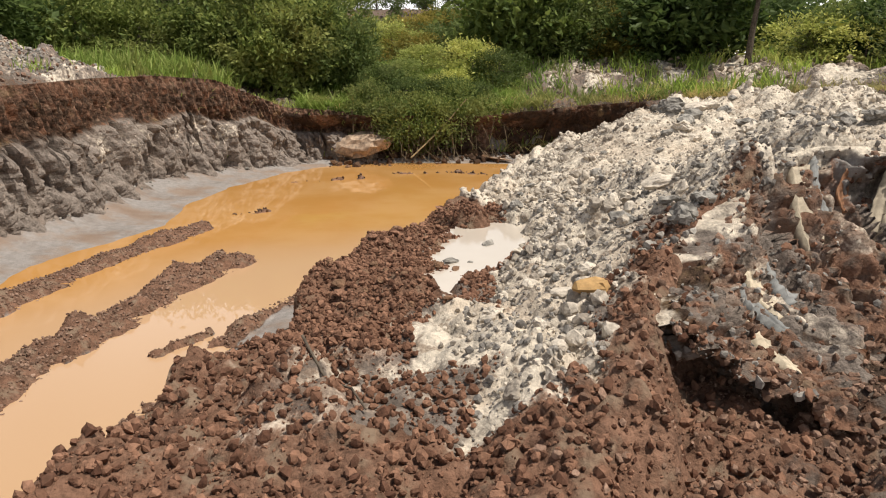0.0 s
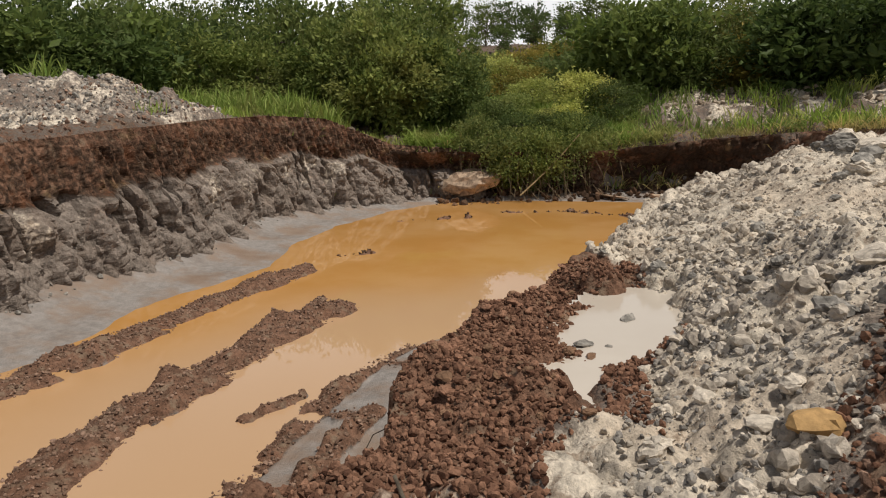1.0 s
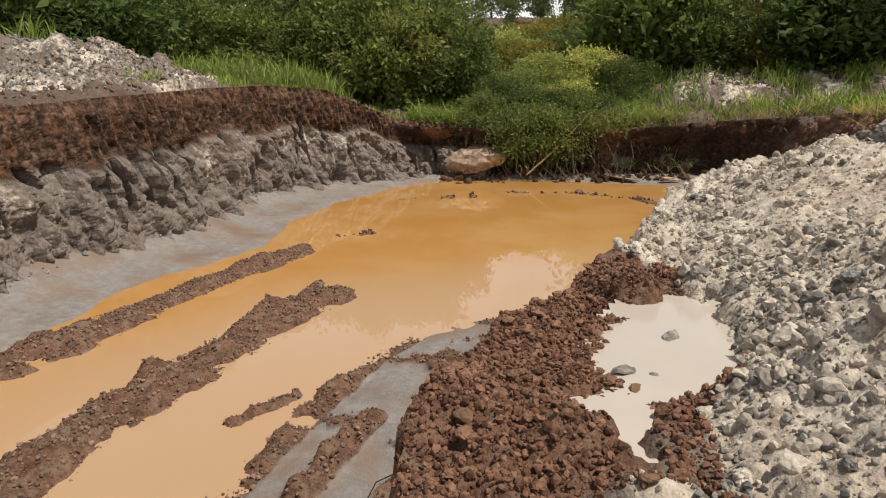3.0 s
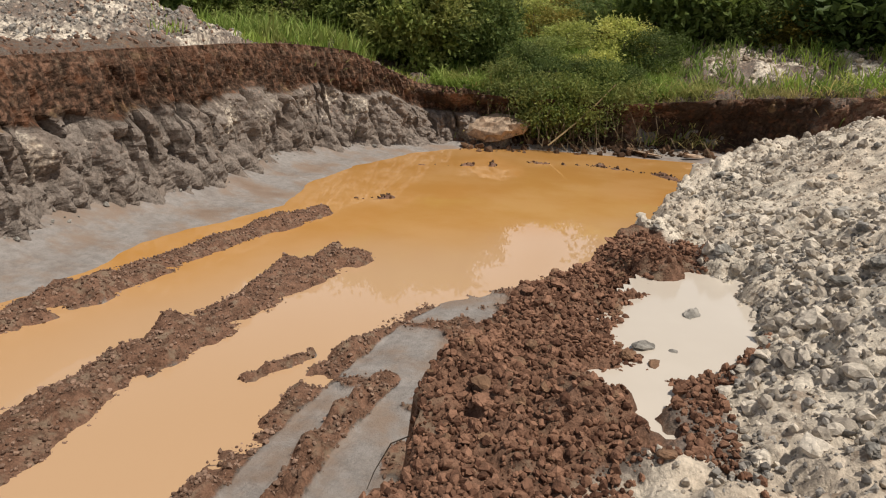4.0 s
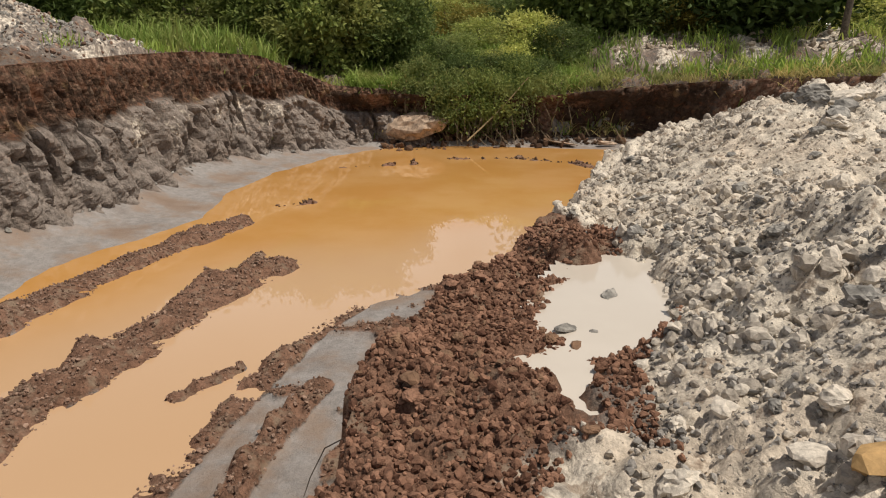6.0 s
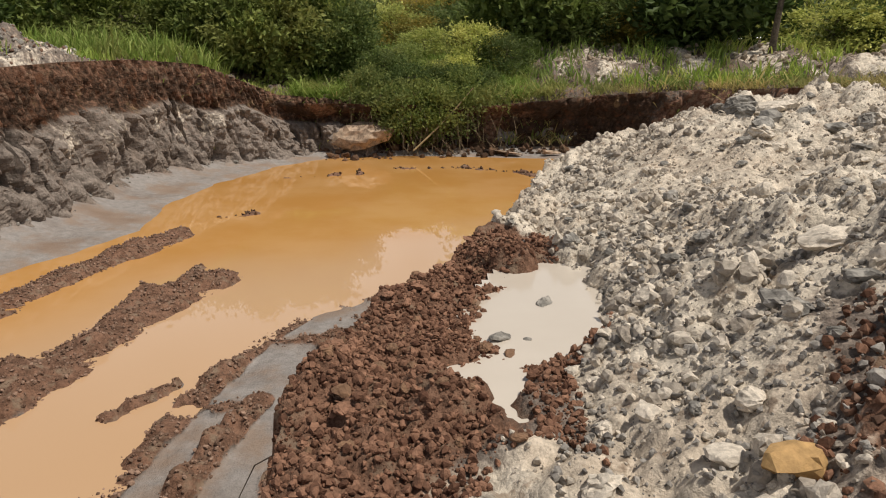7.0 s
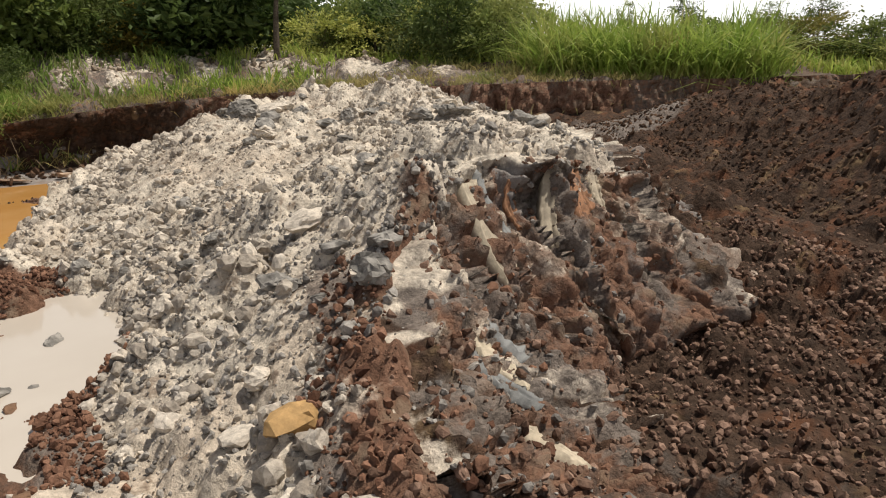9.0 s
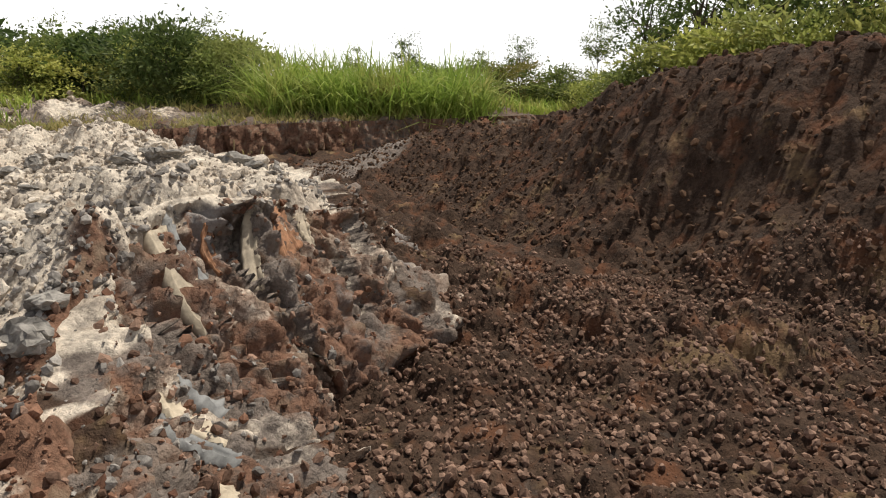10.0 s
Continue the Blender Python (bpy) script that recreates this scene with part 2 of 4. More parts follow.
# brink of the platform on which the camera walks; plus is outside it, over the pit
BRINK = [(-2.6, -7), (-2.3, 1.0), (-2.0, 3.0), (-1.9, 3.7), (-1.7, 4.2), (-1.4, 4.55), (-1.2, 4.85), (-1.35, 5.55), (-1.24, 6.4), (-0.9, 7.2), (-0.6, 8.1),
         (-0.2, 9.1), (0.2, 9.6), (0.5, 10.7), (1.2, 13.3), (2.0, 15.4), (3.6, 16.4), (6.0, 16.8), (8.5, 17.4), (10.5, 19.5), (13.5, 24.0), (22, 34)]
# top edge of the dug face of the pale mound; plus is on the mound
FACE = [(11.6, 20), (9.4, 15.0), (8.0, 12.2), (7.2, 9.9), (6.75, 8.2), (6.0, 6.8), (5.2, 5.95), (4.5, 5.5), (3.7, 5.42), (3.0, 5.45), (2.4, 5.25), (1.95, 4.95), (1.6, 4.55), (1.38, 4.2), (1.15, 3.75), (0.8, 3.3), (0.3, 3.0), (-3, 2.6)]
# toe of the dark heap and how high the heap stands behind it; plus is on the heap
TOE = [(4.6, -7.0), (5.3, -1.5), (6.2, 1.2), (7.0, 2.7), (8.2, 4.7), (9.6, 6.6), (11.6, 8.8), (13.2, 11.0), (13.4, 13.2), (15.0, 15.6), (22, 15)]
HEAP = [2.4, 2.4, 2.4, 2.45, 2.25, 1.9, 1.45, 1.1, 0.95, 0.85, 0.8]
# crests of the ridges between the wheel ruts: half width, height
RIDGES = [([(-9.6, 5.0), (-8.4, 8.4), (-7.8, 10.3), (-7.5, 12.6), (-7.1, 14.2), (-6.4, 16.6)], 0.5, 0.18),
          ([(-5.4, 4.0), (-5.62, 6.4), (-5.72, 7.6), (-5.75, 8.6), (-5.4, 9.9), (-5.2, 11.2), (-4.85, 12.6), (-4.5, 13.7)], 0.52, 0.20),
          ([(-5.4, 11.6), (-5.2, 13.2), (-5.0, 14.4)], 0.16, 0.10),
          ([(-3.5, 5.5), (-3.5, 7.5), (-3.25, 9.3), (-2.95, 10.8), (-2.6, 11.8)], 0.2, 0.03),
          ([(-2.75, 6.0), (-2.75, 7.6), (-2.5, 9.2)], 0.17, 0.02),
          ([(-4.1, 8.9), (-3.7, 9.6)], 0.13, 0.09),
          ([(-2.0, 26.4), (0.4, 26.6), (2.4, 25.6), (3.4, 24.0)], 0.3, 0.09),
          ([(-5.5, 24.3), (-4.2, 24.8), (-3.2, 25.0)], 0.2, 0.05),
          ([(-5.8, 18.6), (-5.2, 19.0)], 0.22, 0.06)]


# water's edge: plus is dry, on the far left and on the platform's side
SHORE_L = [(-10.2, 2), (-9.5, 5), (-8.8, 8.8), (-8.2, 9.9), (-8.05, 11.5), (-8.1, 13.8), (-7.5, 15.1), (-6.9, 17.2), (-7.4, 20), (-7.1, 23), (-6.0, 26.5), (-4.5, 28.6), (-2, 29.3), (3.9, 28.6)]
SHORE_R = [(3.9, 28.6), (3.0, 25.0), (2.2, 21.5), (1.2, 18.4), (0.25, 16.6), (-0.5, 14.2), (-1.46, 13.45), (-2.54, 12.3), (-3.1, 11.3), (-3.45, 9.9), (-3.8, 9.0), (-3.85, 7.7), (-4.05, 6.8), (-4.4, 5), (-4.4, -6)]
# the milky puddle's two pools
POOLS = [[(0.13, 7.58), (-0.11, 6.64), (0.03, 6.3), (0.16, 6.04), (0.4, 6.25), (0.62, 6.4), (0.75, 6.9), (0.88, 7.24), (0.9, 7.71), (0.84, 8.15), (0.51, 8.2), (0.25, 7.9), (0.13, 7.58)],
         [(-0.26, 5.98), (-0.17, 5.55), (-0.06, 5.15), (0.08, 5.05), (0.16, 5.3), (0.09, 5.6), (0.1, 5.95), (-0.06, 6.16), (-0.26, 5.98)]]


def pool(x, y):
    """How far inside a pool a place lies, in metres."""
    best = np.full(np.shape(x), -9.0)
    for line in POOLS:
        best = np.maximum(best, along(x, y, line)[0])
    return best


def land(x, y, rough=True):
    """Height of the ground, and the shares of pale, red, dark and silty soil in it."""
    f, top = along(x, y, FOOT, WALL_TOP)
    b, _ = along(x, y, BRINK)
    m, _ = along(x, y, FACE)
    h, hh = along(x, y, TOE, HEAP)
    m, h = -m, -h
    low = fbm(x, y, 1.4, 3, 5)
    # pit floor
    side = smooth(-1.9, 0.0, f)
    rim = smooth(-1.6, -0.3, -b)
    sl, _ = along(x, y, SHORE_L)
    sr, _ = along(x, y, SHORE_R)
    wob = 0.16 * fbm(x, y, 0.7, 4, 91)
    shore = np.maximum(sl, sr) + wob
    pit = -0.10 + 0.16 * smooth(-0.25, 0.9, shore) + 0.012 * low + 0.30 * side ** 1.8 * smooth(31, 20, y) + 0.10 * smooth(-0.9, 0.1, f)
    bits = 0.8 * smooth(0.06, 0.26, fbm(x, y, 0.9, 4, 95)) * smooth(-0.1, 0.25, sr + wob) * smooth(16, 13.5, y)
    crumb = bits
    pit = pit + 0.03 * bits
    for line, half, high in RIDGES:
        d, _ = along(x, y, line)
        d = np.abs(d) + 0.25 * half * fbm(x, y, 0.5, 2, 60)
        pit = pit + high * smooth(1.35 * half, 0.2 * half, d)
        crumb = np.maximum(crumb, smooth(1.25 * half, 0.75 * half, d))
    # platform with the pale mound on it
    slant = x - 0.12 * (y - 9.8) * smooth(4.2, 2.2, x)
    rise = np.interp(slant, [0.4, 0.9, 2.0, 3.4, 4.7, 5.8, 7.0], [0.0, 0.04, 0.42, 0.64, 0.86, 1.12, 1.05])
    lift = (0.10 * np.clip(y - 9.6, 0, 2.2) + 0.08 * np.clip(y - 9.6, -2.5, 0) * smooth(3.6, 5.2, x)) * smooth(1.2, 3.4, x)
    crown = 0.55 * np.exp(-((x - 2.9) / 1.4) ** 2 - ((y - 5.5) / 1.9) ** 2) + 0.24 * np.exp(-((x - 3.9) / 1.1) ** 2 - ((y - 12.3) / 1.4) ** 2)
    mound = (rise + lift) * (1 - 0.6 * smooth(12.2, 16.0, y - 0.3 * (x - 4))) + crown
    mound = mound + 0.10 * fbm(x, y, 1.5, 3, 17) * smooth(0.1, 0.5, mound)
    dug = smooth(0.9, 1.4, x)
    on = smooth(-0.62 + 0.45 * dug, 0.06 + 0.10 * dug, m + 0.10 * fbm(x, y, 0.5, 3, 8))
    plat = 2.06 + mound * on - 0.05 * smooth(4, 9, x) * (1 - on)
    pl = pool(x, y) + 0.26 * fbm(x, y, 0.35, 4, 97, 0.65) + 0.02
    basin = smooth(-0.09, 0.09, pl)
    plat = plat * (1 - basin) + 1.99 * basin
    plat = plat + 0.05 * smooth(0.9, 0.2, np.hypot((x + 0.75) / 0.75, (y - 6.0) / 1.7)) - 0.04
    tooth = smooth(2.4, 1.2, np.hypot((x - 14.6) / 1.3, y - 13.6))
    heap = hh * smooth(-0.4, 2.0 + 1.6 * smooth(3, 9, y), h + 0.5 * fbm(x, y, 1.6, 3, 12)) * (1 - 0.5 * smooth(5, 12, h))
    plat = plat + heap - 0.16 * tooth * np.abs(((0.85 * x - 0.5 * y) * 3.0 + 0.6 * low) % 1.0 - 0.5)
    track = smooth(-0.3, -1.2, m) * smooth(2.5, 4.5, x) * smooth(0.6, -0.4, h)
    plat = plat + 0.13 * track * fbm(0.84 * x - 0.54 * y, 0.10 * (0.54 * x + 0.84 * y), 0.34, 3, 150, 0.6) + 0.05 * track * fbm(x, y, 1.7, 3, 155)
    over = smooth(-0.10, 0.12, b + 0.12 * fbm(x, y, 0.45, 3, 20))
    inner = plat * (1 - over) + pit * over
    # ground beyond the wall
    spoil = 1.25 * np.exp(-(((x + 15.5) / 4.2) ** 2 + ((y - 20.5) / 2.9) ** 2) ** 1.4) + 0.9 * np.exp(-((x + 19) / 4) ** 2 - ((y - 15) / 4) ** 2)
    far = np.hypot(x, y - 2)
    back = top + (3.75 - top) * smooth(0.8, 9, f) + 0.55 * smooth(3.0, 5.0, f) * smooth(11.5, 8.5, f) * smooth(3.0, 6, x) * smooth(21, 15, x) * (1 + 0.5 * low)
    back = back + spoil + 0.25 * low * smooth(1, 4, f) + smooth(50, 400, far) * 6 + 11 * smooth(55, 140, far) * smooth(0.40, 0.10, x / np.maximum(far, 1))
    wall = smooth(0.5, 1.0, f)
    z = inner * (1 - wall) + back * wall
    outside = smooth(0.45, 0.85, f)
    pitness = over * (1 - outside)
    # soils
    n1, n2 = fbm(x, y, 2.2, 4, 40), fbm(x, y, 0.7, 3, 44)
    pale = smooth(0.25, 0.75, 0.5 + 1.1 * (x - 0.10 * y + 0.15 + 0.9 * smooth(8.7, 9.5, y)) + 0.5 * n2) * smooth(0.12 - 0.62 * smooth(2.0, 2.8, x), 0.62 - 0.70 * smooth(2.0, 2.8, x), m + 0.6 * n2) * (1 - pitness) * (1 - outside)
    pale = np.maximum(pale, smooth(0.9, 0.3, np.hypot((x - 0.1) / 0.8, (y - 4.5) / 0.9) + n2) * 0.8)
    near = smooth(1.2, -0.6, np.hypot(x + 0.6, (y - 3.9) * 0.9) - 0.4 + 0.8 * n2)
    pale = np.maximum(pale, 0.5 * near)
    rr = np.maximum(1 - pale, 0) * (1 - outside)
    dark = np.maximum(smooth(-0.6, 0.8, h + n1), 0.78 * smooth(0.4, 3.0, x + 2 * n1 - 0.3 * y + 1.0) * smooth(0.0, -0.4, m)) * (1 - outside)
    dark = dark * (1 - tooth)
    red = rr * (1 - smooth(0.05, 0.5, pitness)) * (1 - dark) * (1 - tooth)
    red = red * (1 - 0.2 * smooth(1.0, 4.0, x + 1.5 * n1) * smooth(0.2, -0.2, m))
    red = np.where(m > 0.3, red * smooth(0.6, -0.2, x - 0.25 * (y - 7) - 0.3), red)
    red = np.maximum(red, crumb * pitness)
    silt = pitness * (1 - crumb) * smooth(0.8, 0.97, over)
    mott = fbm(x, y, 1.3, 4, 140, 0.65)
    sand = outside * np.clip(np.maximum(smooth(0.06, 0.2, spoil) * (0.5 + 0.5 * mott), smooth(3.0, 4.2, f) * smooth(12, 10.5, f) * smooth(4.0, 6.5, x) * smooth(22, 16, x) * (0.50 + 0.9 * mott)), 0, 1)
    pale = np.maximum(pale * (1 - dark), sand)
    dark = np.maximum(dark, 0.5 * outside * (1 - sand))
    red = np.maximum(red, 0.35 * outside)
    z_rough = 0.0
    if rough:
        amp = 0.03 + 0.105 * pale * (1 - outside) + 0.075 * red * (1 - pitness) + 0.125 * dark + 0.085 * crumb * pitness + 0.06 * outside + 0.05 * outside * smooth(0.06, 0.2, spoil)
        amp = amp * (1 - 0.93 * silt) * (1 - basin) + 0.07 * (over * (1 - over) * 4)
        amp = amp * (0.6 + 0.9 * smooth(-0.25, 0.3, fbm(x, y, 1.3, 3, 77)))
        big = clods(x, y, 0.42, 3, 0.45)
        z_rough = amp * (1.25 * big + 0.55 * clods(x, y, 0.17, 9, 0.75) + 0.28 * clods(x, y, 0.08, 15) + 0.9 * fbm(x, y, 0.6, 4, 70, 0.5) - 0.35)
    return z + z_rough, dict(pale=pale, red=red, dark=dark, silt=silt), dict(f=f, b=b, m=m, h=h, over=over, out=outside)


def axis(spans):
    """Grid lines from spans of (start, end, step at start, step at end)."""
    out = []
    for a, e, s0, s1 in spans:
        v = a
        while v < e - 0.25 * min(s0, s1):
            out.append(v)
            v += s0 + (s1 - s0) * (v - a) / (e - a)
    out.append(spans[-1][1])
    return np.array(out)


def mesh_object(name, verts, faces, material, attrs=None, parent=None, smooth_=False):
    me = bpy.data.meshes.new(name)
    me.vertices.add(len(verts))
    me.vertices.foreach_set("co", np.asarray(verts, np.float32).ravel())
    faces = np.asarray(faces, np.int32)
    k = faces.shape[1]
    me.loops.add(faces.size)
    me.loops.foreach_set("vertex_index", faces.ravel())
    me.polygons.add(len(faces))
    me.polygons.foreach_set("loop_start", np.arange(0, faces.size, k, dtype=np.int32))
    me.polygons.foreach_set("loop_total", np.full(len(faces), k, np.int32))
    me.polygons.foreach_set("use_smooth", np.full(len(faces), smooth_, bool))
    me.update(calc_edges=True)
    me.materials.append(material)
    for key, v in (attrs or {}).items():
        a = me.attributes.new(key, "FLOAT", "POINT")
        a.data.foreach_set("value", np.asarray(v, np.float32))
    ob = new(name, me)
    ob.parent = parent
    return ob


def grid_faces(nx, ny):
    i = np.arange(nx * ny).reshape(ny, nx)
    return np.stack([i[:-1, :-1], i[:-1, 1:], i[1:, 1:], i[1:, :-1]], -1).reshape(-1, 4)


XS = axis([(-3000, -200, 600, 60), (-200, -60, 12, 4), (-60, -22, 3, 0.3), (-22, -3, 0.16, 0.08), (-3, 5.5, 0.035, 0.035), (5.5, 16, 0.045, 0.11), (16, 60, 0.25, 3), (60, 200, 4, 12), (200, 3000, 60, 600)])
YS = axis([(-600, -8, 100, 3), (-8, 1.2, 0.6, 0.06), (1.2, 9, 0.035, 0.035), (9, 20, 0.045, 0.12), (20, 34, 0.12, 0.2), (34, 70, 0.3, 3), (70, 200, 4, 10), (200, 4000, 60, 600)])
GX, GY = np.meshgrid(XS, YS)
gz, soils, where = land(GX.ravel(), GY.ravel())
VERTS = np.stack([GX.ravel(), GY.ravel(), gz], -1)
QUADS = grid_faces(len(XS), len(YS))
fq = {k: v[QUADS].mean(1) for k, v in where.items()}
kind = np.full(len(QUADS), 1)                                  # platform
kind = np.where(fq["over"] > 0.5, 2, kind)                      # pit floor
kind = np.where((fq["m"] > -0.5) & (fq["over"] <= 0.5) & (VERTS[QUADS][:, :, 0].mean(1) > 0.35), 3, kind)   # pale mound
kind = np.where((fq["h"] > 0.2) & (kind == 1), 4, kind)          # dark heap
mid = VERTS[QUADS].mean(1)
kind = np.where((kind == 1) & (mid[:, 1] > 4.6) & (mid[:, 1] < 10), 5, kind)   # crumbled red heap beside the puddle
kind = np.where(fq["f"] > 0.5, 0, kind)                        # ground beyond
LAND = {0: ("ground", "rough grassy ground with sandy spoil round the pit", "ground", "structure"),
        1: ("earth_platform", "trampled platform of crumbled red-brown earth", "earth", "structure"),
        2: ("pit_floor", "wet grey silt floor of the pit with muddy ruts", "pit floor", "structure"),
        3: ("clay_mound", "broad mound of lumpy pale grey clay with a dug face", "clay mound", ""),
        5: ("earth_mound", "steep-sided mound of crumbled red-brown clay", "earth mound", ""),
        4: ("soil_mound", "tall sloping mound of loose dark brown soil", "soil mound", "")}
PLACES = {}
for k, (nm, label, cat, kd) in LAND.items():
    fs = QUADS[kind == k]
    used = np.unique(fs)
    back = np.zeros(len(VERTS), np.int32)
    back[used] = np.arange(len(used))
    PLACES[nm] = tagged(mesh_object(nm, VERTS[used], back[fs], EARTH, {a: v[used] for a, v in soils.items()}, None, True), label, cat, "", kd)


def heights(x, y):
    """Height of the finished ground mesh."""
    i = np.clip(np.searchsorted(XS, x) - 1, 0, len(XS) - 2)
    j = np.clip(np.searchsorted(YS, y) - 1, 0, len(YS) - 2)
    u, v = (x - XS[i]) / (XS[i + 1] - XS[i]), (y - YS[j]) / (YS[j + 1] - YS[j])
    g = gz.reshape(len(YS), len(XS))
    return g[j, i] * (1 - u) * (1 - v) + g[j, i + 1] * u * (1 - v) + g[j + 1, i] * (1 - u) * v + g[j + 1, i + 1] * u * v


def height(x, y):
    return float(heights(np.array([float(x)]), np.array([float(y)]))[0])


# water in the pit, and the milky puddle on the platform
def sheet(name, x0, x1, y0, y1, z, step, material, keep=None):
    xs, ys = np.arange(x0, x1 + step, step), np.arange(y0, y1 + step, step)
    gx, gy = np.meshgrid(xs, ys)
    v = np.stack([gx.ravel(), gy.ravel(), np.full(gx.size, z)], -1)
    return mesh_object(name, v, grid_faces(len(xs), len(ys)), material)


water = sheet("water", -12, 5, -6, 31.5, 0.0, 0.25, WATER)
wv = np.array([v.co[:] for v in water.data.vertices])
tan = water.data.attributes.new("tan", "FLOAT", "POINT")
tan.data.foreach_set("value", (smooth(16.5, 11.0, wv[:, 1] - 0.8 * (wv[:, 0] + 5) + 3 * fbm(wv[:, 0], wv[:, 1], 4.0, 3, 8)) * (0.55 + 0.45 * smooth(-8.4, -5.8, wv[:, 0]))).astype(np.float32))
tagged(water, "still orange muddy water lying on the pit floor", "water", "", "structure")


def puddle_sheet():
    xs, ys = np.arange(-0.7, 1.3, 0.06), np.arange(4.7, 8.7, 0.06)
    gx, gy = np.meshgrid(xs, ys)
    f = grid_faces(len(xs), len(ys))
    f = f[pool(gx.ravel(), gy.ravel())[f].min(1) > -0.24]
    used, inv = np.unique(f, return_inverse=True)
    v = np.stack([gx.ravel(), gy.ravel(), np.full(gx.size, 2.03)], -1)[used]
    return mesh_object("puddle", v, inv.reshape(f.shape), MILK, None, None, True)


tagged(puddle_sheet(), "milky pale puddle lying between clods on the platform", "puddle", "", "structure")


# ---------------------------------------------------------------- the dug wall round the pit
def wall_strip(name, line, tops, label, step, rows, lean, seed, soil):
    """A wall of soil that follows a line; lean is how far its top lies back."""
    pts = []
    run = 0.0
    for (ax, ay), (bx, by), t0, t1 in zip(line, line[1:], tops, tops[1:]):
        length = math.hypot(bx - ax, by - ay)
        n = max(2, int(length / step))
        for i in range(n):
            t = i / n
            pts.append((ax + (bx - ax) * t, ay + (by - ay) * t, t0 + (t1 - t0) * t, run + length * t))
        run += length
    p = np.array(pts)
    for _ in range(int(0.9 / step)):
        p[1:-1, :3] = (p[:-2, :3] + p[1:-1, :3] + p[2:, :3]) / 3
    d = np.gradient(p[:, :2], axis=0)
    d /= np.linalg.norm(d, axis=1)[:, None]
    nrm = np.stack([-d[:, 1], d[:, 0]], -1)                   # away from the pit
    v = np.linspace(0, 1, rows)
    S, V = np.meshgrid(p[:, 3], v)
    return p, nrm, S, V


def bank(name, line, tops, label, step, rows, seed, far=False):
    p, nrm, S, V = wall_strip(name, line, tops, label, step, rows, 1.0, seed, None)
    base = 0.30 if not far else -0.05
    top = p[:, 2][None, :] + 0.05
    z = -0.12 + (top + 0.12) * V
    if not far:
        # tooth marks in the upper earth, blocky cracked clay below
        wave = fbm(S, V * 3, 1.1, 4, seed)
        rill = np.abs(((S * 3.6 + 1.0 * wave + 1.6 * V) % 1.0) - 0.5) * 2
        marked = smooth(-0.25, 0.25, fbm(S, V, 2.6, 2, seed + 2))
        upper = smooth(0.58, 0.68, V + 0.16 * fbm(S, V, 1.6, 3, seed + 3))
        mid = smooth(0.22, 0.4, V) * (1 - upper)
        back = 0.02 + 0.62 * V ** 1.15 + 0.16 * upper * (V - 0.62)
        notch = np.clip(fbm(S, V, 0.6, 3, seed + 5) + 0.12, 0, 1)
        ledge = 0.75 * smooth(0.47, 0.60, V) * smooth(0.69, 0.60, V) * notch
        lump = 0.46 * clods(S + 0.5 * V, V * 1.5, 0.62, seed, 0.9) + 0.27 * clods(S + 0.5 * V, V * 1.9, 0.33, seed + 20, 0.85) + 0.08 * clods(S, V * 3.3, 0.15, seed + 40)
        crack = np.clip(1 - np.abs(fbm(S + 0.4 * V, V * 0.6, 0.5, 3, seed + 50)) * 9, 0, 1) * 0.6 * smooth(0.0, 0.3, fbm(S, V * 2, 1.5, 2, seed + 51) + 0.2)
        rough_top = 0.05 * clods(S, V * 3.3, 0.16, seed + 44) + 0.03 * clods(S, V * 3.3, 0.08, seed + 47)
        off = back + ledge - lump * (1 - 0.8 * upper) * smooth(1.0, 0.9, V) + crack * mid + 0.22 * rill * (0.35 + 0.65 * marked) * upper - rough_top + 0.22 * fbm(S, V * 3, 1.6, 4, seed + 70)
        off = off - 0.35 * smooth(0.16, 0.0, V) * (0.6 + 0.8 * fbm(S, V, 1.1, 3, seed + 80))
        patch = fbm(S, V * 3, 0.8, 4, seed + 90)
        attrs = dict(pale=0.45 * mid * smooth(0.05, 0.3, patch), red=0.42 * upper + 0.08 * smooth(0.86, 0.97, V) + 0.3 * (1 - upper) * smooth(0.1, 0.35, fbm(S, V * 3, 1.3, 3, seed + 93)),
                     dark=0.95 * upper + 0.3 * smooth(0.0, 0.3, -patch) * mid, silt=0.35 * smooth(0.3, 0.0, V))
    else:
        late = smooth(17.0, 21.0, S)
        back = (0.75 - 0.95 * smooth(0.55, 1.0, V) + 0.35 * smooth(0.35, 0.0, V) * -1.6) * (1 - late) + late * (1.1 * V - 0.2)
        lump = 0.5 * clods(S, V * 2.4, 0.95, seed, 0.8) + 0.2 * clods(S, V * 2.4, 0.25, seed + 20)
        rill = np.abs(((S * 3.0 + 0.7 * fbm(S, V * 2, 0.8, 2, seed)) % 1.0) - 0.5) * 2
        off = back - lump + 0.08 * rill + 0.25 * fbm(S, V * 3, 1.8, 4, seed + 70) + 1.6 * smooth(4.6, 2.2, S)
        attrs = dict(pale=np.zeros_like(S), red=0.5 * smooth(-0.1, 0.3, fbm(S, V * 3, 1.5, 3, seed + 33)) + 0.12 + 0.4 * late, dark=(1 - 0.8 * late) * (0.75 + 0.3 * smooth(0.15, -0.2, fbm(S, V * 3, 1.5, 3, seed + 33))), silt=0 * S)
    # the top row runs back level under the turf
    off = np.concatenate([off, off[-1:] + 0.35, off[-1:] + 2.0])
    z = np.concatenate([z, z[-1:] - 0.02, z[-1:] - 0.22])
    attrs = {k: np.concatenate([a, a[-1:], a[-1:]]).ravel() for k, a in attrs.items()}
    x = p[:, 0][None, :] + nrm[:, 0][None, :] * off
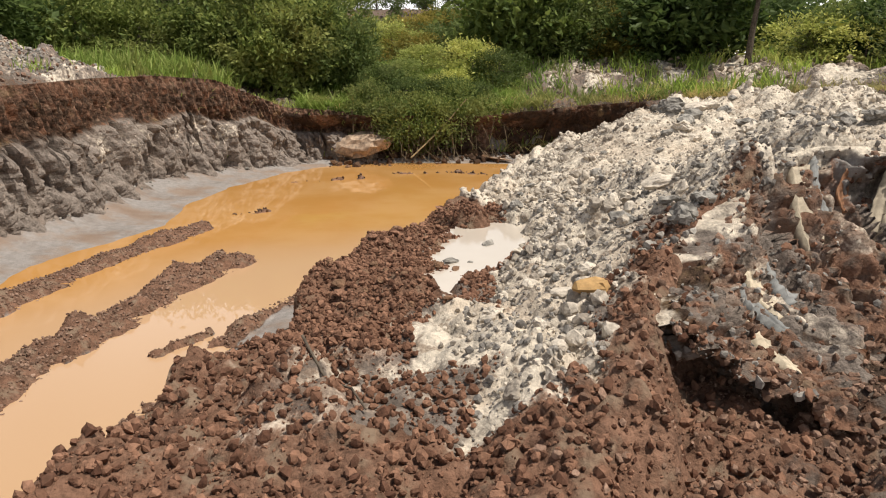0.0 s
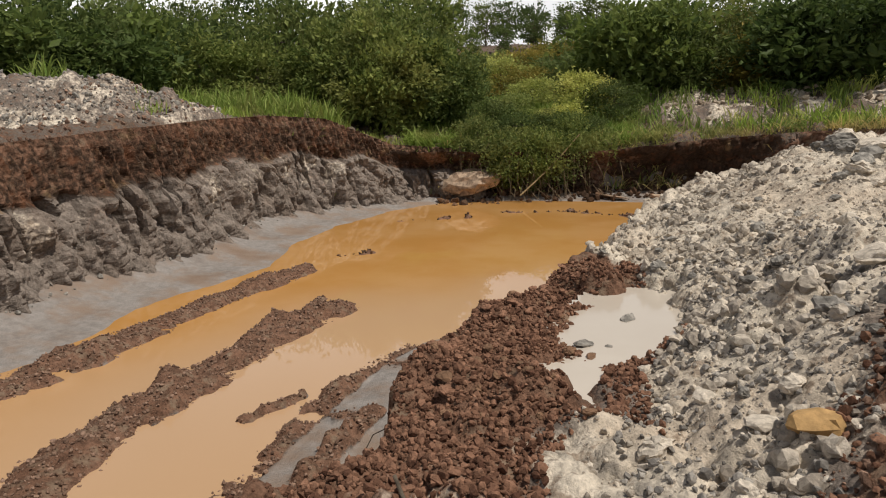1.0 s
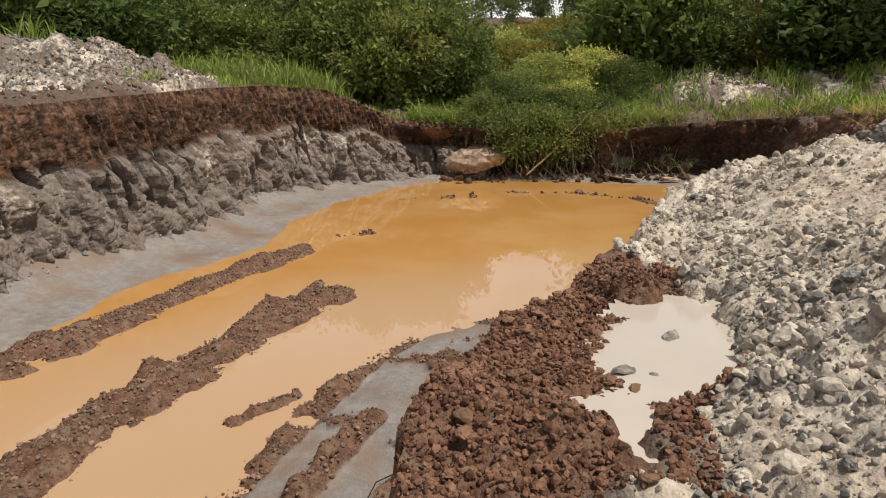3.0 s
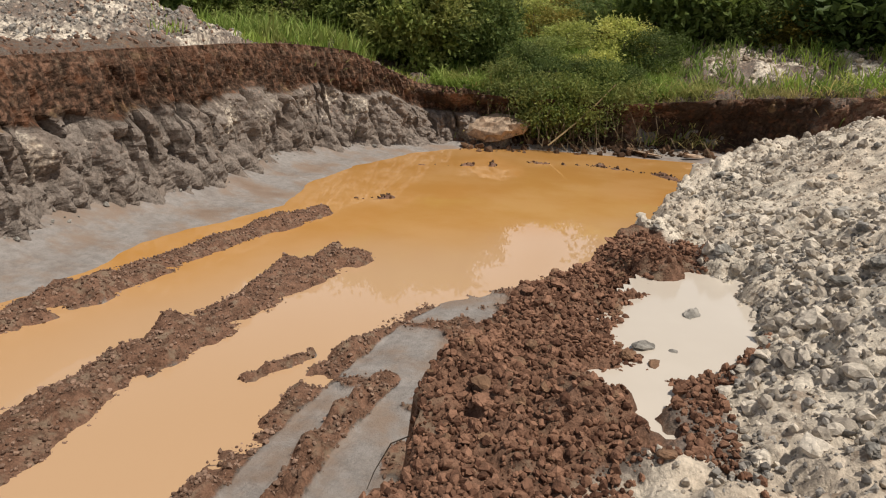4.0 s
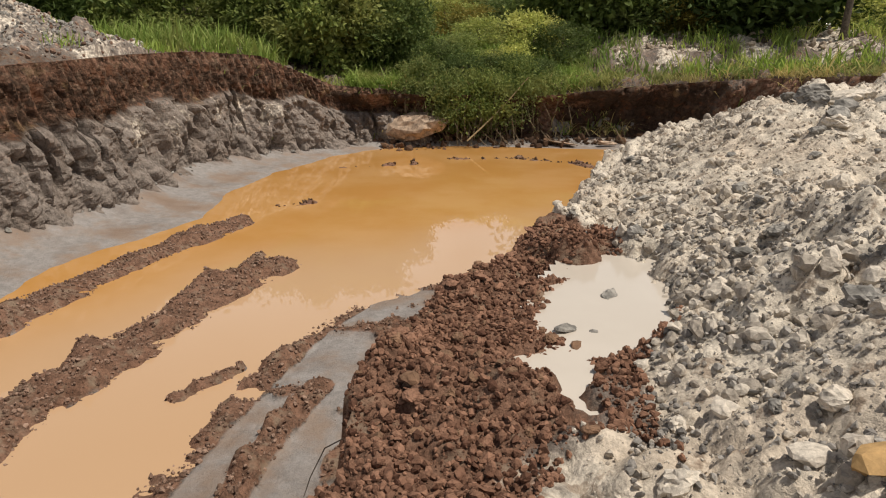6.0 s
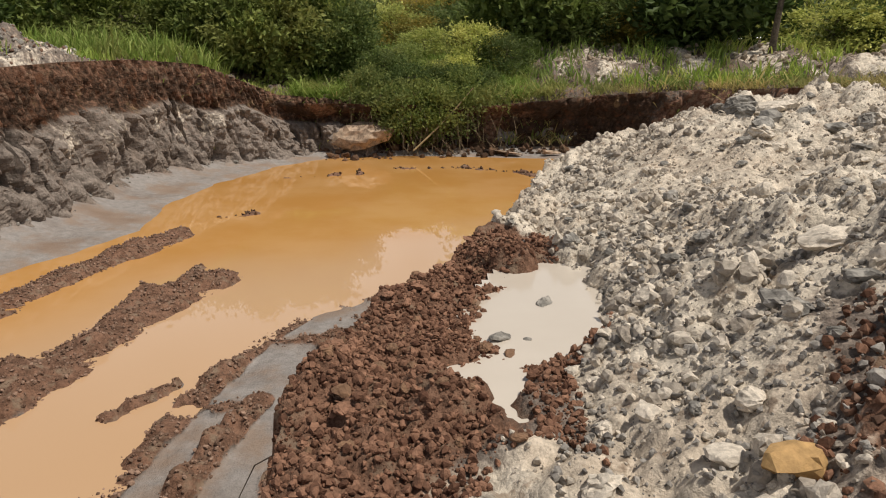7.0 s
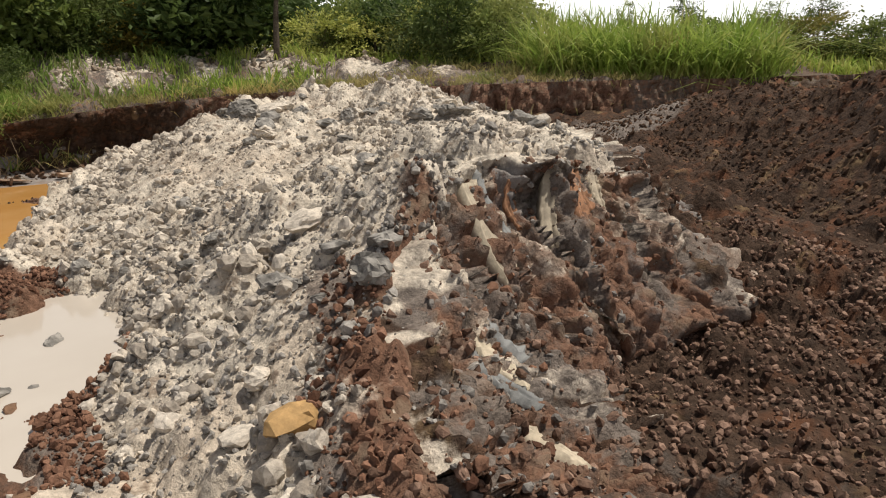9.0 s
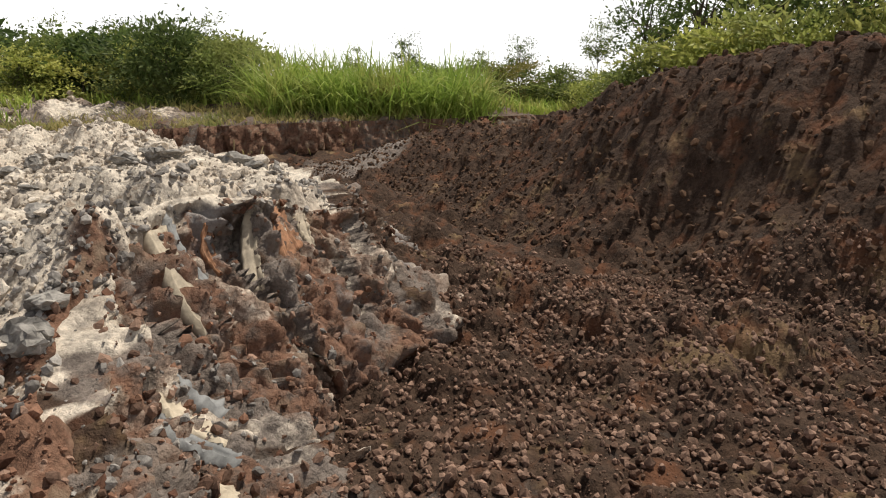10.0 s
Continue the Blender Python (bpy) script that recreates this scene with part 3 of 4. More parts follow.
    y = p[:, 1][None, :] + nrm[:, 1][None, :] * off
    verts = np.stack([x.ravel(), y.ravel(), z.ravel()], -1)
    return tagged(mesh_object(name, verts, grid_faces(len(p), rows + 2), EARTH, attrs), label, "earth bank", "", "structure")


bank("clay_bank", FOOT[2:13], WALL_TOP[2:13], "cut bank of grey clay under dark brown topsoil, scored by digger teeth", 0.045, 80, 100)
bank("undercut_bank", FOOT[10:], [2.1, 2.1] + WALL_TOP[12:], "undercut dark red-brown bank below hanging grass", 0.07, 44, 300, True)


def dug_face():
    """The side of the pale mound that the digger cut: a slope of mixed clays with smooth tongues left by the teeth."""
    line = FACE[3:15][::-1]
    p, nrm, S, V = wall_strip("face", line, [0] * len(line), "", 0.02, 76, 0.6, 500, None)
    tx, ty = p[:, 0] + nrm[:, 0] * 0.22, p[:, 1] + nrm[:, 1] * 0.22
    top = land(tx, ty, False)[0] + 0.03
    k = 500
    T = S + 0.60 * (1 - V)                                     # the marks lean as they fall
    low = land(p[:, 0] - nrm[:, 0] * 1.2, p[:, 1] - nrm[:, 1] * 1.2, False)[0] - 0.06
    z = low[None, :] + (top - low)[None, :] * V
    wide = 0.12
    g = T / wide + 0.8 * fbm(T, V, 0.7, 2, k + 1)
    cell = np.floor(g)
    u = g - cell
    start = 0.10 + 0.50 * lattice(cell, cell * 0, k + 2)
    stop = np.minimum(start + 0.20 + 0.28 * lattice(cell, cell * 0, k + 3), 0.84)
    there = lattice(cell, cell * 0, k + 4) < 0.22
    edge = 0.05 * fbm(S, V, 0.1, 2, k + 6)
    tongue = there * smooth(0.0, 0.16, u + edge) * smooth(1.0, 0.84, u + edge) * smooth(start, start + 0.03, V + edge) * smooth(stop + 0.05, stop - 0.02, V + edge)
    hollow = clods(T, V * 0.8, 0.42, k + 5, 0.7)
    crumbs = 0.5 * clods(S, V * 1.3, 0.22, k + 30, 0.7) + 0.6 * clods(S, V * 1.3, 0.11, k + 33, 0.8) + 0.45 * clods(S, V * 1.3, 0.055, k + 36)
    fade = smooth(1.0, 0.9, V) * smooth(0.0, 0.06, V)
    hang = 0.12 * smooth(0.50, 0.78, V) * smooth(0.97, 0.84, V) * smooth(-0.15, 0.2, fbm(S, V, 0.8, 2, k + 25))
    off = 0.10 - 1.12 * (1 - V) + 0.10 * np.sin(math.pi * V) + hang
    off = off + fade * (0.07 * tongue - 0.20 * hollow * (1 - 0.7 * tongue) - 0.22 * fbm(T, V * 0.5, 0.5, 3, k, 0.6) - 0.05 * fbm(T, V * 0.12, 0.09, 3, k + 12, 0.6))
    bulk = fade * 0.17 * crumbs * (1 - 0.95 * tongue)
    off = off - 0.7 * bulk
    z = z + 0.7 * bulk
    kindly = lattice(cell, cell * 0, k + 8)
    band2 = fbm(T, V * 0.4, 0.6, 3, k + 60, 0.6)
    blot = fbm(S, V * 0.9, 0.5, 4, k + 80, 0.6)
    bare = 1 - tongue
    attrs = dict(pale=0.5 * tongue * (kindly < 0.6) + bare * (0.9 * smooth(0.86, 0.98, V + 0.2 * blot) + 0.42 * smooth(0.06, 0.26, blot)),
                 red=bare * (0.22 + 0.40 * smooth(0.0, 0.25, band2 + 0.5 * blot)), dark=bare * (0.34 + 0.5 * smooth(0.02, 0.22, -band2 - 0.4 * blot)),
                 silt=0.75 * tongue * (kindly >= 0.6) + 0.8 * bare * smooth(0.2, 0.28, fbm(T, V * 0.5, 0.4, 3, k + 70)))
    off = np.concatenate([off[:1] - 0.05, off, off[-1:] + 0.3])
    z = np.concatenate([z[:1] - 0.6, z, z[-1:] - 0.14])
    attrs = {a: np.concatenate([v[:1], v, v[-1:]]).ravel() for a, v in attrs.items()}
    x = p[:, 0][None, :] + nrm[:, 0][None, :] * off
    y = p[:, 1][None, :] + nrm[:, 1][None, :] * off
    ob = mesh_object("dug_face", np.stack([x.ravel(), y.ravel(), z.ravel()], -1), grid_faces(len(p), 78), EARTH, attrs, PLACES["clay_mound"], True)
    return tagged(ob, "dug clay face streaked grey, cream and rust")


dug_face()


# ---------------------------------------------------------------- loose lumps and stones
rng = np.random.default_rng(7)


def rock_shapes(count, level, seed, flat=0.75):
    """Angular lumps about 1 across: vertices and triangles."""
    out = []
    r = np.random.default_rng(seed)
    for _ in range(count):
        bm = bmesh.new()
        bmesh.ops.create_icosphere(bm, subdivisions=level, radius=0.5)
        v = np.array([p.co[:] for p in bm.verts])
        f = np.array([[q.index for q in t.verts] for t in bm.faces])
        bm.free()
        for _ in range(9):
            n = r.normal(size=3)
            n /= np.linalg.norm(n)
            cut = r.uniform(0.25, 0.42)
            d = v @ n
            v = v - np.outer(np.maximum(d - cut, 0), n)
        v *= r.uniform(0.75, 1.25, 3) * (1, 1, flat)
        v += r.normal(scale=0.03, size=v.shape)
        out.append((v, f))
    return out


def clod_shapes(count, level, seed, jitter):
    """Crumbly lumps about 1 across, with broken faces and pits."""
    r = np.random.default_rng(seed)
    out = []
    for v, f in rock_shapes(count, level, seed, 0.85):
        d = sum(vnoise(v[:, 0] * q + 3.1 * v[:, 2] * q, v[:, 1] * q - 2.3 * v[:, 2] * q, seed + n) * a for n, (q, a) in enumerate(((2.5, 0.25), (6.0, 0.16))))
        out.append((v * (1 + d[:, None]) + r.normal(scale=jitter, size=v.shape), f))
    return out


CLODS = clod_shapes(8, 3, 61, 0.012)
PELLETS = clod_shapes(12, 2, 62, 0.035)
SMALL = rock_shapes(10, 1, 24, 0.75) + clod_shapes(5, 1, 25, 0.07)
LARGE = rock_shapes(8, 2, 22)


def turn3(count, r):
    q = r.normal(size=(count, 4))
    q /= np.linalg.norm(q, axis=1)[:, None]
    w, x, y, z = q.T
    return np.stack([np.stack([1 - 2 * (y * y + z * z), 2 * (x * y - z * w), 2 * (x * z + y * w)], -1),
                     np.stack([2 * (x * y + z * w), 1 - 2 * (x * x + z * z), 2 * (y * z - x * w)], -1),
                     np.stack([2 * (x * z - y * w), 2 * (y * z + x * w), 1 - 2 * (x * x + y * y)], -1)], -2)


def strew(name, label, x, y, sizes, material, sink=0.25, z=None, shapes=None):
    """Many small lumps lying on the ground, joined."""
    z = heights(x, y) if z is None else z
    rot = turn3(len(x), rng)
    shapes = shapes or SMALL
    pick = rng.integers(0, len(shapes), len(x))
    vs, fs, base = [], [], 0
    for k, (v, f) in enumerate(shapes):
        sel = np.nonzero(pick == k)[0]
        if not len(sel):
            continue
        w = np.einsum("nij,vj->nvi", rot[sel], v) * sizes[sel][:, None, None]
        w += np.stack([x[sel], y[sel], z[sel] + sizes[sel] * sink], -1)[:, None, :]
        vs.append(w.reshape(-1, 3))
        fs.append((f[None] + base + np.arange(len(sel))[:, None, None] * len(v)).reshape(-1, 3))
        base += len(sel) * len(v)
    return tagged(mesh_object(name, np.concatenate(vs), np.concatenate(fs), material), label, "rubble", "", "stuff")


def sized(n, lo, hi, power=2.2):
    return lo + (hi - lo) * rng.random(n) ** power


def keep_if(n, x0, x1, y0, y1, test):
    """Random places in a rectangle that pass a test on the land there."""
    x, y = rng.uniform(x0, x1, n), rng.uniform(y0, y1, n)
    _, soil, w = land(x, y, False)
    ok = test(x, y, soil, w) & (pool(x, y) < 0.03)
    return x[ok], y[ok]


x, y = keep_if(38000, -2.1, 0.9, 4.2, 10.2, lambda x, y, s, w: (w["b"] < -0.02) & (s["pale"] < 0.6) & (w["m"] > -0.6) & (y < 9.1))
strew("clay_rubble", "angular red-brown clay rubble heaped at the pit's brink", x, y, sized(len(x), 0.012, 0.07, 3.0), RED_LUMPS)
xa, ya = keep_if(38000, -2.4, 7.0, 0.9, 6.0, lambda x, y, s, w: (w["b"] < 0.05) & (s["pale"] < 0.55) & ((w["m"] < 0.5) | (x < 1.0)) & ((y < 4.8) | (x > 1)) & (w["h"] < 0.3))
xb, yb = keep_if(11000, 4.5, 15.0, 0.9, 13, lambda x, y, s, w: (w["m"] < -0.2) & (w["h"] < 0.3) & (w["f"] < 0))
x, y = np.concatenate([xa, xb]), np.concatenate([ya, yb])
reddish = rng.random(len(x)) > smooth(0.0, 2.6, x + 0.5 * fbm(x, y, 1.0, 2, 9))
strew("earth_crumbs", "crumbled red-brown earth clods strewn over the platform", x[reddish], y[reddish], sized(int(reddish.sum()), 0.015, 0.085, 3.2), RED_LUMPS)
strew("earth_crumbs", "dull brown crumbs on the trampled earth below the dug face", x[~reddish], y[~reddish], sized(int((~reddish).sum()), 0.012, 0.075, 3.2), BROWN_LUMPS)
x, y = keep_if(26000, -0.1, 8.5, 2.9, 16.5, lambda x, y, s, w: (w["b"] < 0.2) & (s["pale"] > 0.35) & (w["m"] > -0.1))
strew("clay_crumbs", "pale grey clay crumbs strewn over the mound", x, y, sized(len(x), 0.012, 0.06, 2.6), PALE_LUMPS)
x, y = keep_if(8000, 0.1, 3.2, 3.2, 8.5, lambda x, y, s, w: (s["pale"] > 0.35) & (w["m"] > -0.1))
strew("fine_clay_crumbs", "fine grey and cream clay crumbs on the near mound", x, y, sized(len(x), 0.012, 0.07, 3.0), SPOIL_LUMPS)
x, y = keep_if(11000, 0.1, 7.8, 3.2, 15, lambda x, y, s, w: (w["b"] < 0.1) & (s["pale"] > 0.35) & (w["m"] > -0.1) & (fbm(x, y, 1.2, 3, 66) > -0.05))
strew("clay_clods", "rounded pale grey clay clods strewn over the mound", x, y, sized(len(x), 0.03, 0.15, 3.2), PALE_LUMPS, 0.18, None, PELLETS)
x, y = keep_if(32000, 5, 19, -1, 17, lambda x, y, s, w: (w["h"] > -0.5) & (w["f"] < 0.2))
strew("soil_clods", "dark brown soil clods covering the heap and its foot", x, y, sized(len(x), 0.02, 0.14, 3.0), DARK_LUMPS, 0.12)
x, y = keep_if(46000, -9.2, -0.5, 4.5, 17, lambda x, y, s, w: (w["over"] > 0.9) & (s["red"] > 0.45))
strew("ridge_crumbs", "wet red-brown crumbs heaped along the ridges between ruts", x, y, sized(len(x), 0.015, 0.075, 2.8), RIDGE_LUMPS)
x, y = keep_if(9000, -9.4, -0.8, 4.5, 16, lambda x, y, s, w: (w["over"] > 0.9) & (s["red"] > 0.08) & (s["red"] < 0.6))
strew("stray_crumbs", "single wet red-brown crumbs lying beside the ridges", x, y, sized(len(x), 0.012, 0.06, 2.6), RIDGE_LUMPS)
x, y = keep_if(5000, -8, 4.2, 18, 30, lambda x, y, s, w: (w["over"] > 0.9) & (s["red"] > 0.4))
strew("shore_crumbs", "dark mud crumbs standing out of the far water", x, y, sized(len(x), 0.04, 0.14, 2.0), DARK_LUMPS)
x, y = keep_if(2500, -10.5, -4, 5, 29, lambda x, y, s, w: (w["f"] > -0.5) & (w["f"] < 0.1))
strew("fallen_clods", "grey clay clods fallen at the foot of the bank", x, y, sized(len(x), 0.03, 0.2, 3.0), GREY_CLOD)
x, y = keep_if(900, -5, 12, 27.5, 31.3, lambda x, y, s, w: (w["f"] > -1.6) & (w["f"] < 0.2))
strew("bank_debris", "dark earth debris fallen below the undercut bank", x, y, sized(len(x), 0.08, 0.45, 2.2), DARK_LUMPS)


def stone(name, label, x, y, size, material, shape, squash=(1, 1, 1), turn=0.0, dz=0.25, category="stone", parent=None, z=None):
    v, f = (CLODS if "cl" in name or "ledge" in name else LARGE)[shape]
    ob = mesh_object(name, v * np.array(squash) * size, f, material)
    ob.matrix_world = pose(x, y, (height(x, y) if z is None else z) + dz * size * squash[2], rng.uniform(-12, 12), rng.uniform(-12, 12), turn)
    ob.parent = parent
    if parent is None:
        tagged(ob, label, category)
    return ob


stone("ochre_stone", "smooth yellow ochre stone half sunk in pale clay", 0.95, 4.42, 0.29, OCHRE, 0, (1.2, 0.85, 0.8), 25, 0.28)
stone("brown_stone", "square brown stone on the red rubble heap", -0.94, 5.61, 0.14, BROWN_STONE, 1, (1, 0.8, 0.8), 10, 0.35)
stone("dark_stone", "dark angular stone standing in the milky puddle", 0.03, 6.50, 0.17, GREY_CLOD, 2, (1.2, 0.8, 0.75), 40, 0.3, z=2.0)
stone("pebble", "small grey pebble in the milky puddle", 0.20, 6.48, 0.08, GREY_CLOD, 3, (1, 1, 0.8), 0, 0.3, z=2.0)
stone("round_stone", "rounded brown stone at the puddle's edge", 0.06, 6.24, 0.12, BROWN_STONE, 4, (1.1, 1, 0.8), 0, 0.3, z=2.0)
stone("clay_lump", "flat clay lump standing out of the puddle", 0.42, 7.18, 0.2, GREY_CLOD, 5, (1.3, 0.8, 0.5), 70, 0.2, z=2.0)
stone("pale_stone", "pale broken stone beside the ochre stone", 0.78, 4.62, 0.18, PALE_LUMPS, 6, (1, 0.8, 0.8), 15, 0.3)
stone("clay_block", "long pale clay block on the mound's edge", 4.96, 7.35, 0.62, GREY_CLOD, 7, (1.7, 0.8, 0.62), 35, 0.25, "clod")
stone("clay_block", "long pale clay block on the mound's edge", 5.35, 7.2, 0.3, PALE_LUMPS, 1, (1.2, 0.9, 0.8), 5, 0.25, "clod")

for label, mat, box, n, hi in (("pale and grey spoil lumps on the heap above the bank", SPOIL_LUMPS, (-21, -10.8, 12.5, 25), 6000, 0.14), ("grey clods mixed into the spoil above the bank", GREY_CLOD, (-20, -11, 14, 24), 1000, 0.22)):
    x, y = keep_if(n, *box, lambda x, y, s, w: (w["f"] > 0.9) & (s["pale"] > 0.1))
    strew("spoil_lumps", label, x, y, sized(len(x), 0.05, hi, 2.4), mat)
x, y = keep_if(3200, 1, 22, 30, 45, lambda x, y, s, w: (w["f"] > 3.2) & (s["pale"] > 0.3))
strew("spoil_lumps", "pale sandy spoil lumps on the far ground", x, y, sized(len(x), 0.06, 0.4, 2.6), SAND_LUMPS)

x, y = keep_if(14000, 0.9, 7.5, 4.5, 11, lambda x, y, s, w: (w["m"] > -0.35) & (w["m"] < 0.35))
strew("edge_clods", "broken clay clods along the mound's dug edge", x, y, sized(len(x), 0.015, 0.10, 2.6), SPOIL_LUMPS)
x, y = keep_if(5000, -17, -9.5, 5, 26, lambda x, y, s, w: (w["f"] > 0.8) & (w["f"] < 4))
strew("bank_crumbs", "brown crumbs on the ground behind the bank's brink", x, y, sized(len(x), 0.03, 0.16, 2.6), BROWN_LUMPS)

# larger clods lying on the mound and the rubble heap, each to be picked up
for n in range(190):
    for _ in range(40):
        cx, cy = rng.uniform(0.2, 7.0), rng.uniform(4.6, 13.5)
        _, so, w = land(np.array([cx]), np.array([cy]), False)
        if w["m"][0] > 0.1 and w["b"][0] < -0.15 and pool(np.array([cx]), np.array([cy]))[0] < -0.05:
            break
    ob = stone("clod", "", cx, cy, 0.08 + 0.17 * rng.random() ** 2.5, GREY_CLOD if rng.random() < 0.55 else PALE_LUMPS, int(rng.integers(0, 8)), (rng.uniform(0.9, 1.5), 1, rng.uniform(0.55, 0.85)), rng.uniform(0, 360), 0.2, parent=PLACES["clay_mound"])
for n in range(22):
    t = n / 21
    cx, cy = 3.6 + 3.1 * t + rng.normal(0, 0.25), 11.6 - 2.9 * t * t + rng.normal(0, 0.45)
    stone("clod", "", cx, cy, 0.22 + 0.22 * rng.random(), GREY_CLOD if n % 3 else PALE_LUMPS, n % 8, (rng.uniform(1.0, 1.6), 1, rng.uniform(0.6, 0.85)), rng.uniform(0, 360), 0.2, parent=PLACES["clay_mound"])
for n in range(90):
    for _ in range(40):
        cx, cy = rng.uniform(-1.4, 0.1), rng.uniform(4.7, 9.3)
        _, so, w = land(np.array([cx]), np.array([cy]), False)
        if w["b"][0] < -0.1 and pool(np.array([cx]), np.array([cy]))[0] < -0.05 and so["pale"][0] < 0.6:
            break
    stone("clod", "", cx, cy, 0.05 + 0.07 * rng.random() ** 2, BROWN_STONE if rng.random() < 0.6 else RED_LUMPS, int(rng.integers(0, 8)), (1.15, 0.9, 0.8), rng.uniform(0, 360), 0.25, parent=PLACES["earth_mound"])


# lumps caught on the dug face, and the smooth tongues that the digger's teeth left on it
face = bpy.data.objects["dug_face"].data
fv = np.empty(len(face.vertices) * 3)
face.vertices.foreach_get("co", fv)
fv = fv.reshape(78, -1, 3)[1:]
for label, mat, n, lo, hi in (("dull brown crumbs caught on the dug face", BROWN_LUMPS, 2200, 0.0, 0.97), ("pale clay crumbs caught on the dug face", SPOIL_LUMPS, 900, 0.2, 1.0), ("red-brown crumbs caught on the dug face", RED_LUMPS, 900, 0.0, 0.95)):
    j, i = (rng.uniform(lo, hi, n) * 74).astype(int), (rng.random(n) ** 1.5 * (fv.shape[1] - 1)).astype(int)
    p = fv[j, i]
    strew("face_crumbs", label, p[:, 0], p[:, 1], sized(n, 0.015, 0.09, 2.6), mat, 0.0, p[:, 2])


CREAM_CLAY = plain("cream_clay", (0.46, 0.385, 0.28), 0.25, 16, 0.75, 0.3, 0.25)
BLUE_CLAY = plain("blue_grey_clay", (0.235, 0.235, 0.225), 0.3, 14, 0.7, 0.3, 0.25)
RUST_CLAY = plain("rusty_clay", (0.30, 0.155, 0.085), 0.35, 16, 0.85, 0.2, 0.4)


def tongue(x, high, low, wide, material, label, seed):
    """A smooth hollow strip that a digger's tooth scraped down the face, with a ragged rim."""
    r = np.random.default_rng(seed)
    i0 = int(np.argmin(np.abs(fv[38, :, 0] - x)))
    n, across = 22, np.linspace(-1, 1, 9)
    rows_ = []
    for t in np.linspace(0, 1, n):
        v = high + (low - high) * t
        j, i = int(v * 74), int(np.clip(i0 + 8 - 36 * (high - low) * t, 9, fv.shape[1] - 10))
        patch = fv[max(j - 5, 0):j + 6, i - 8:i + 9].reshape(-1, 3)
        side = Vector(fv[j, i + 8] - fv[j, i - 8])
        side.z = 0
        side.normalize()
        rows_.append((patch.mean(0), np.array(side[:])))
    mid_ = np.array([p for p, _ in rows_])
    for _ in range(40):
        mid_[1:-1] = (mid_[:-2] + mid_[1:-1] + mid_[2:]) / 3
    side = np.mean([q for _, q in rows_], 0)
    side /= np.linalg.norm(side)
    fall = mid_[-1] - mid_[0]
    fall /= np.linalg.norm(fall)
    outward = np.cross(side, fall)
    if outward[2] < 0:
        outward = -outward
    t = np.linspace(0, 1, n)
    half = 0.5 * wide * (0.65 + 0.35 * np.sin(math.pi * (0.15 + 0.75 * t))) * (1 + 0.05 * r.normal(size=n) + 0.12 * np.sin(9 * t + r.uniform(0, 6)))
    ragged = 0.012 * r.normal(size=(n, 9)) * np.abs(across) ** 3
    lift = 0.022 + 0.018 * across[None, :] ** 2 - 0.05 * (t[:, None] < 0.06) + ragged + 0.006 * r.normal(size=9)[None, :]
    front = mid_[:, None, :] + side * (across[None, :, None] * half[:, None, None]) + outward * lift[:, :, None]
    rear = front - outward * 0.13
    v = np.concatenate([front.reshape(-1, 3), rear.reshape(-1, 3)])
    g = grid_faces(9, n)
    k = n * 9
    ring = [b * 9 for b in range(n)] + [(n - 1) * 9 + b for b in range(1, 9)] + [b * 9 + 8 for b in range(n - 2, -1, -1)] + [b for b in range(7, 0, -1)]
    rim = np.array([(a, b, b + k, a + k) for a, b in zip(ring, ring[1:] + ring[:1])])
    ob = mesh_object("scraped_clay", v, np.concatenate([g, g[:, ::-1] + k, rim]), material, None, PLACES["clay_mound"], True)
    return tagged(ob, label)


for n, (tx, hi, lo, wide, mat) in enumerate(((1.75, 0.58, 0.24, 0.12, CREAM_CLAY), (1.90, 0.66, 0.34, 0.11, BLUE_CLAY), (2.04, 0.70, 0.38, 0.12, CREAM_CLAY), (2.18, 0.68, 0.42, 0.10, BLUE_CLAY),
                                               (2.74, 0.95, 0.45, 0.17, CREAM_CLAY), (2.88, 0.95, 0.60, 0.06, BLUE_CLAY), (3.04, 0.86, 0.62, 0.07, RUST_CLAY), (3.28, 0.92, 0.52, 0.12, CREAM_CLAY),
                                               (3.48, 0.92, 0.62, 0.09, RUST_CLAY), (3.64, 0.94, 0.64, 0.10, RUST_CLAY), (3.82, 0.94, 0.66, 0.09, RUST_CLAY), (4.0, 0.9, 0.66, 0.08, CREAM_CLAY))):
    tongue(tx, hi, lo, wide, mat, {"cream_clay": "smooth cream clay scrape", "blue_grey_clay": "smooth blue-grey clay scrape", "rusty_clay": "rusty clay scrape"}[mat.name], 900 + n)


# ---------------------------------------------------------------- plants
def tube(points, radii, sides=6):
    """A tapered round bar through points: vertices and quads."""
    pts, vs, fs = [Vector(p) for p in points], [], []
    for i, p in enumerate(pts):
        d = (pts[min(i + 1, len(pts) - 1)] - pts[max(i - 1, 0)]).normalized()
        a = d.orthogonal().normalized()
        b = d.cross(a)
        for k in range(sides):
            t = 2 * math.pi * k / sides
            vs.append(p + (a * math.cos(t) + b * math.sin(t)) * radii[i])
    for i in range(len(pts) - 1):
        for k in range(sides):
            fs.append((i * sides + k, i * sides + (k + 1) % sides, (i + 1) * sides + (k + 1) % sides, (i + 1) * sides + k))
    return np.array([v[:] for v in vs]), np.array(fs)


def joined(pieces):
    vs, fs, n = [], [], 0
    for v, f in pieces:
        vs.append(v)
        fs.append(f + n)
        n += len(v)
    return np.concatenate(vs), np.concatenate(fs)


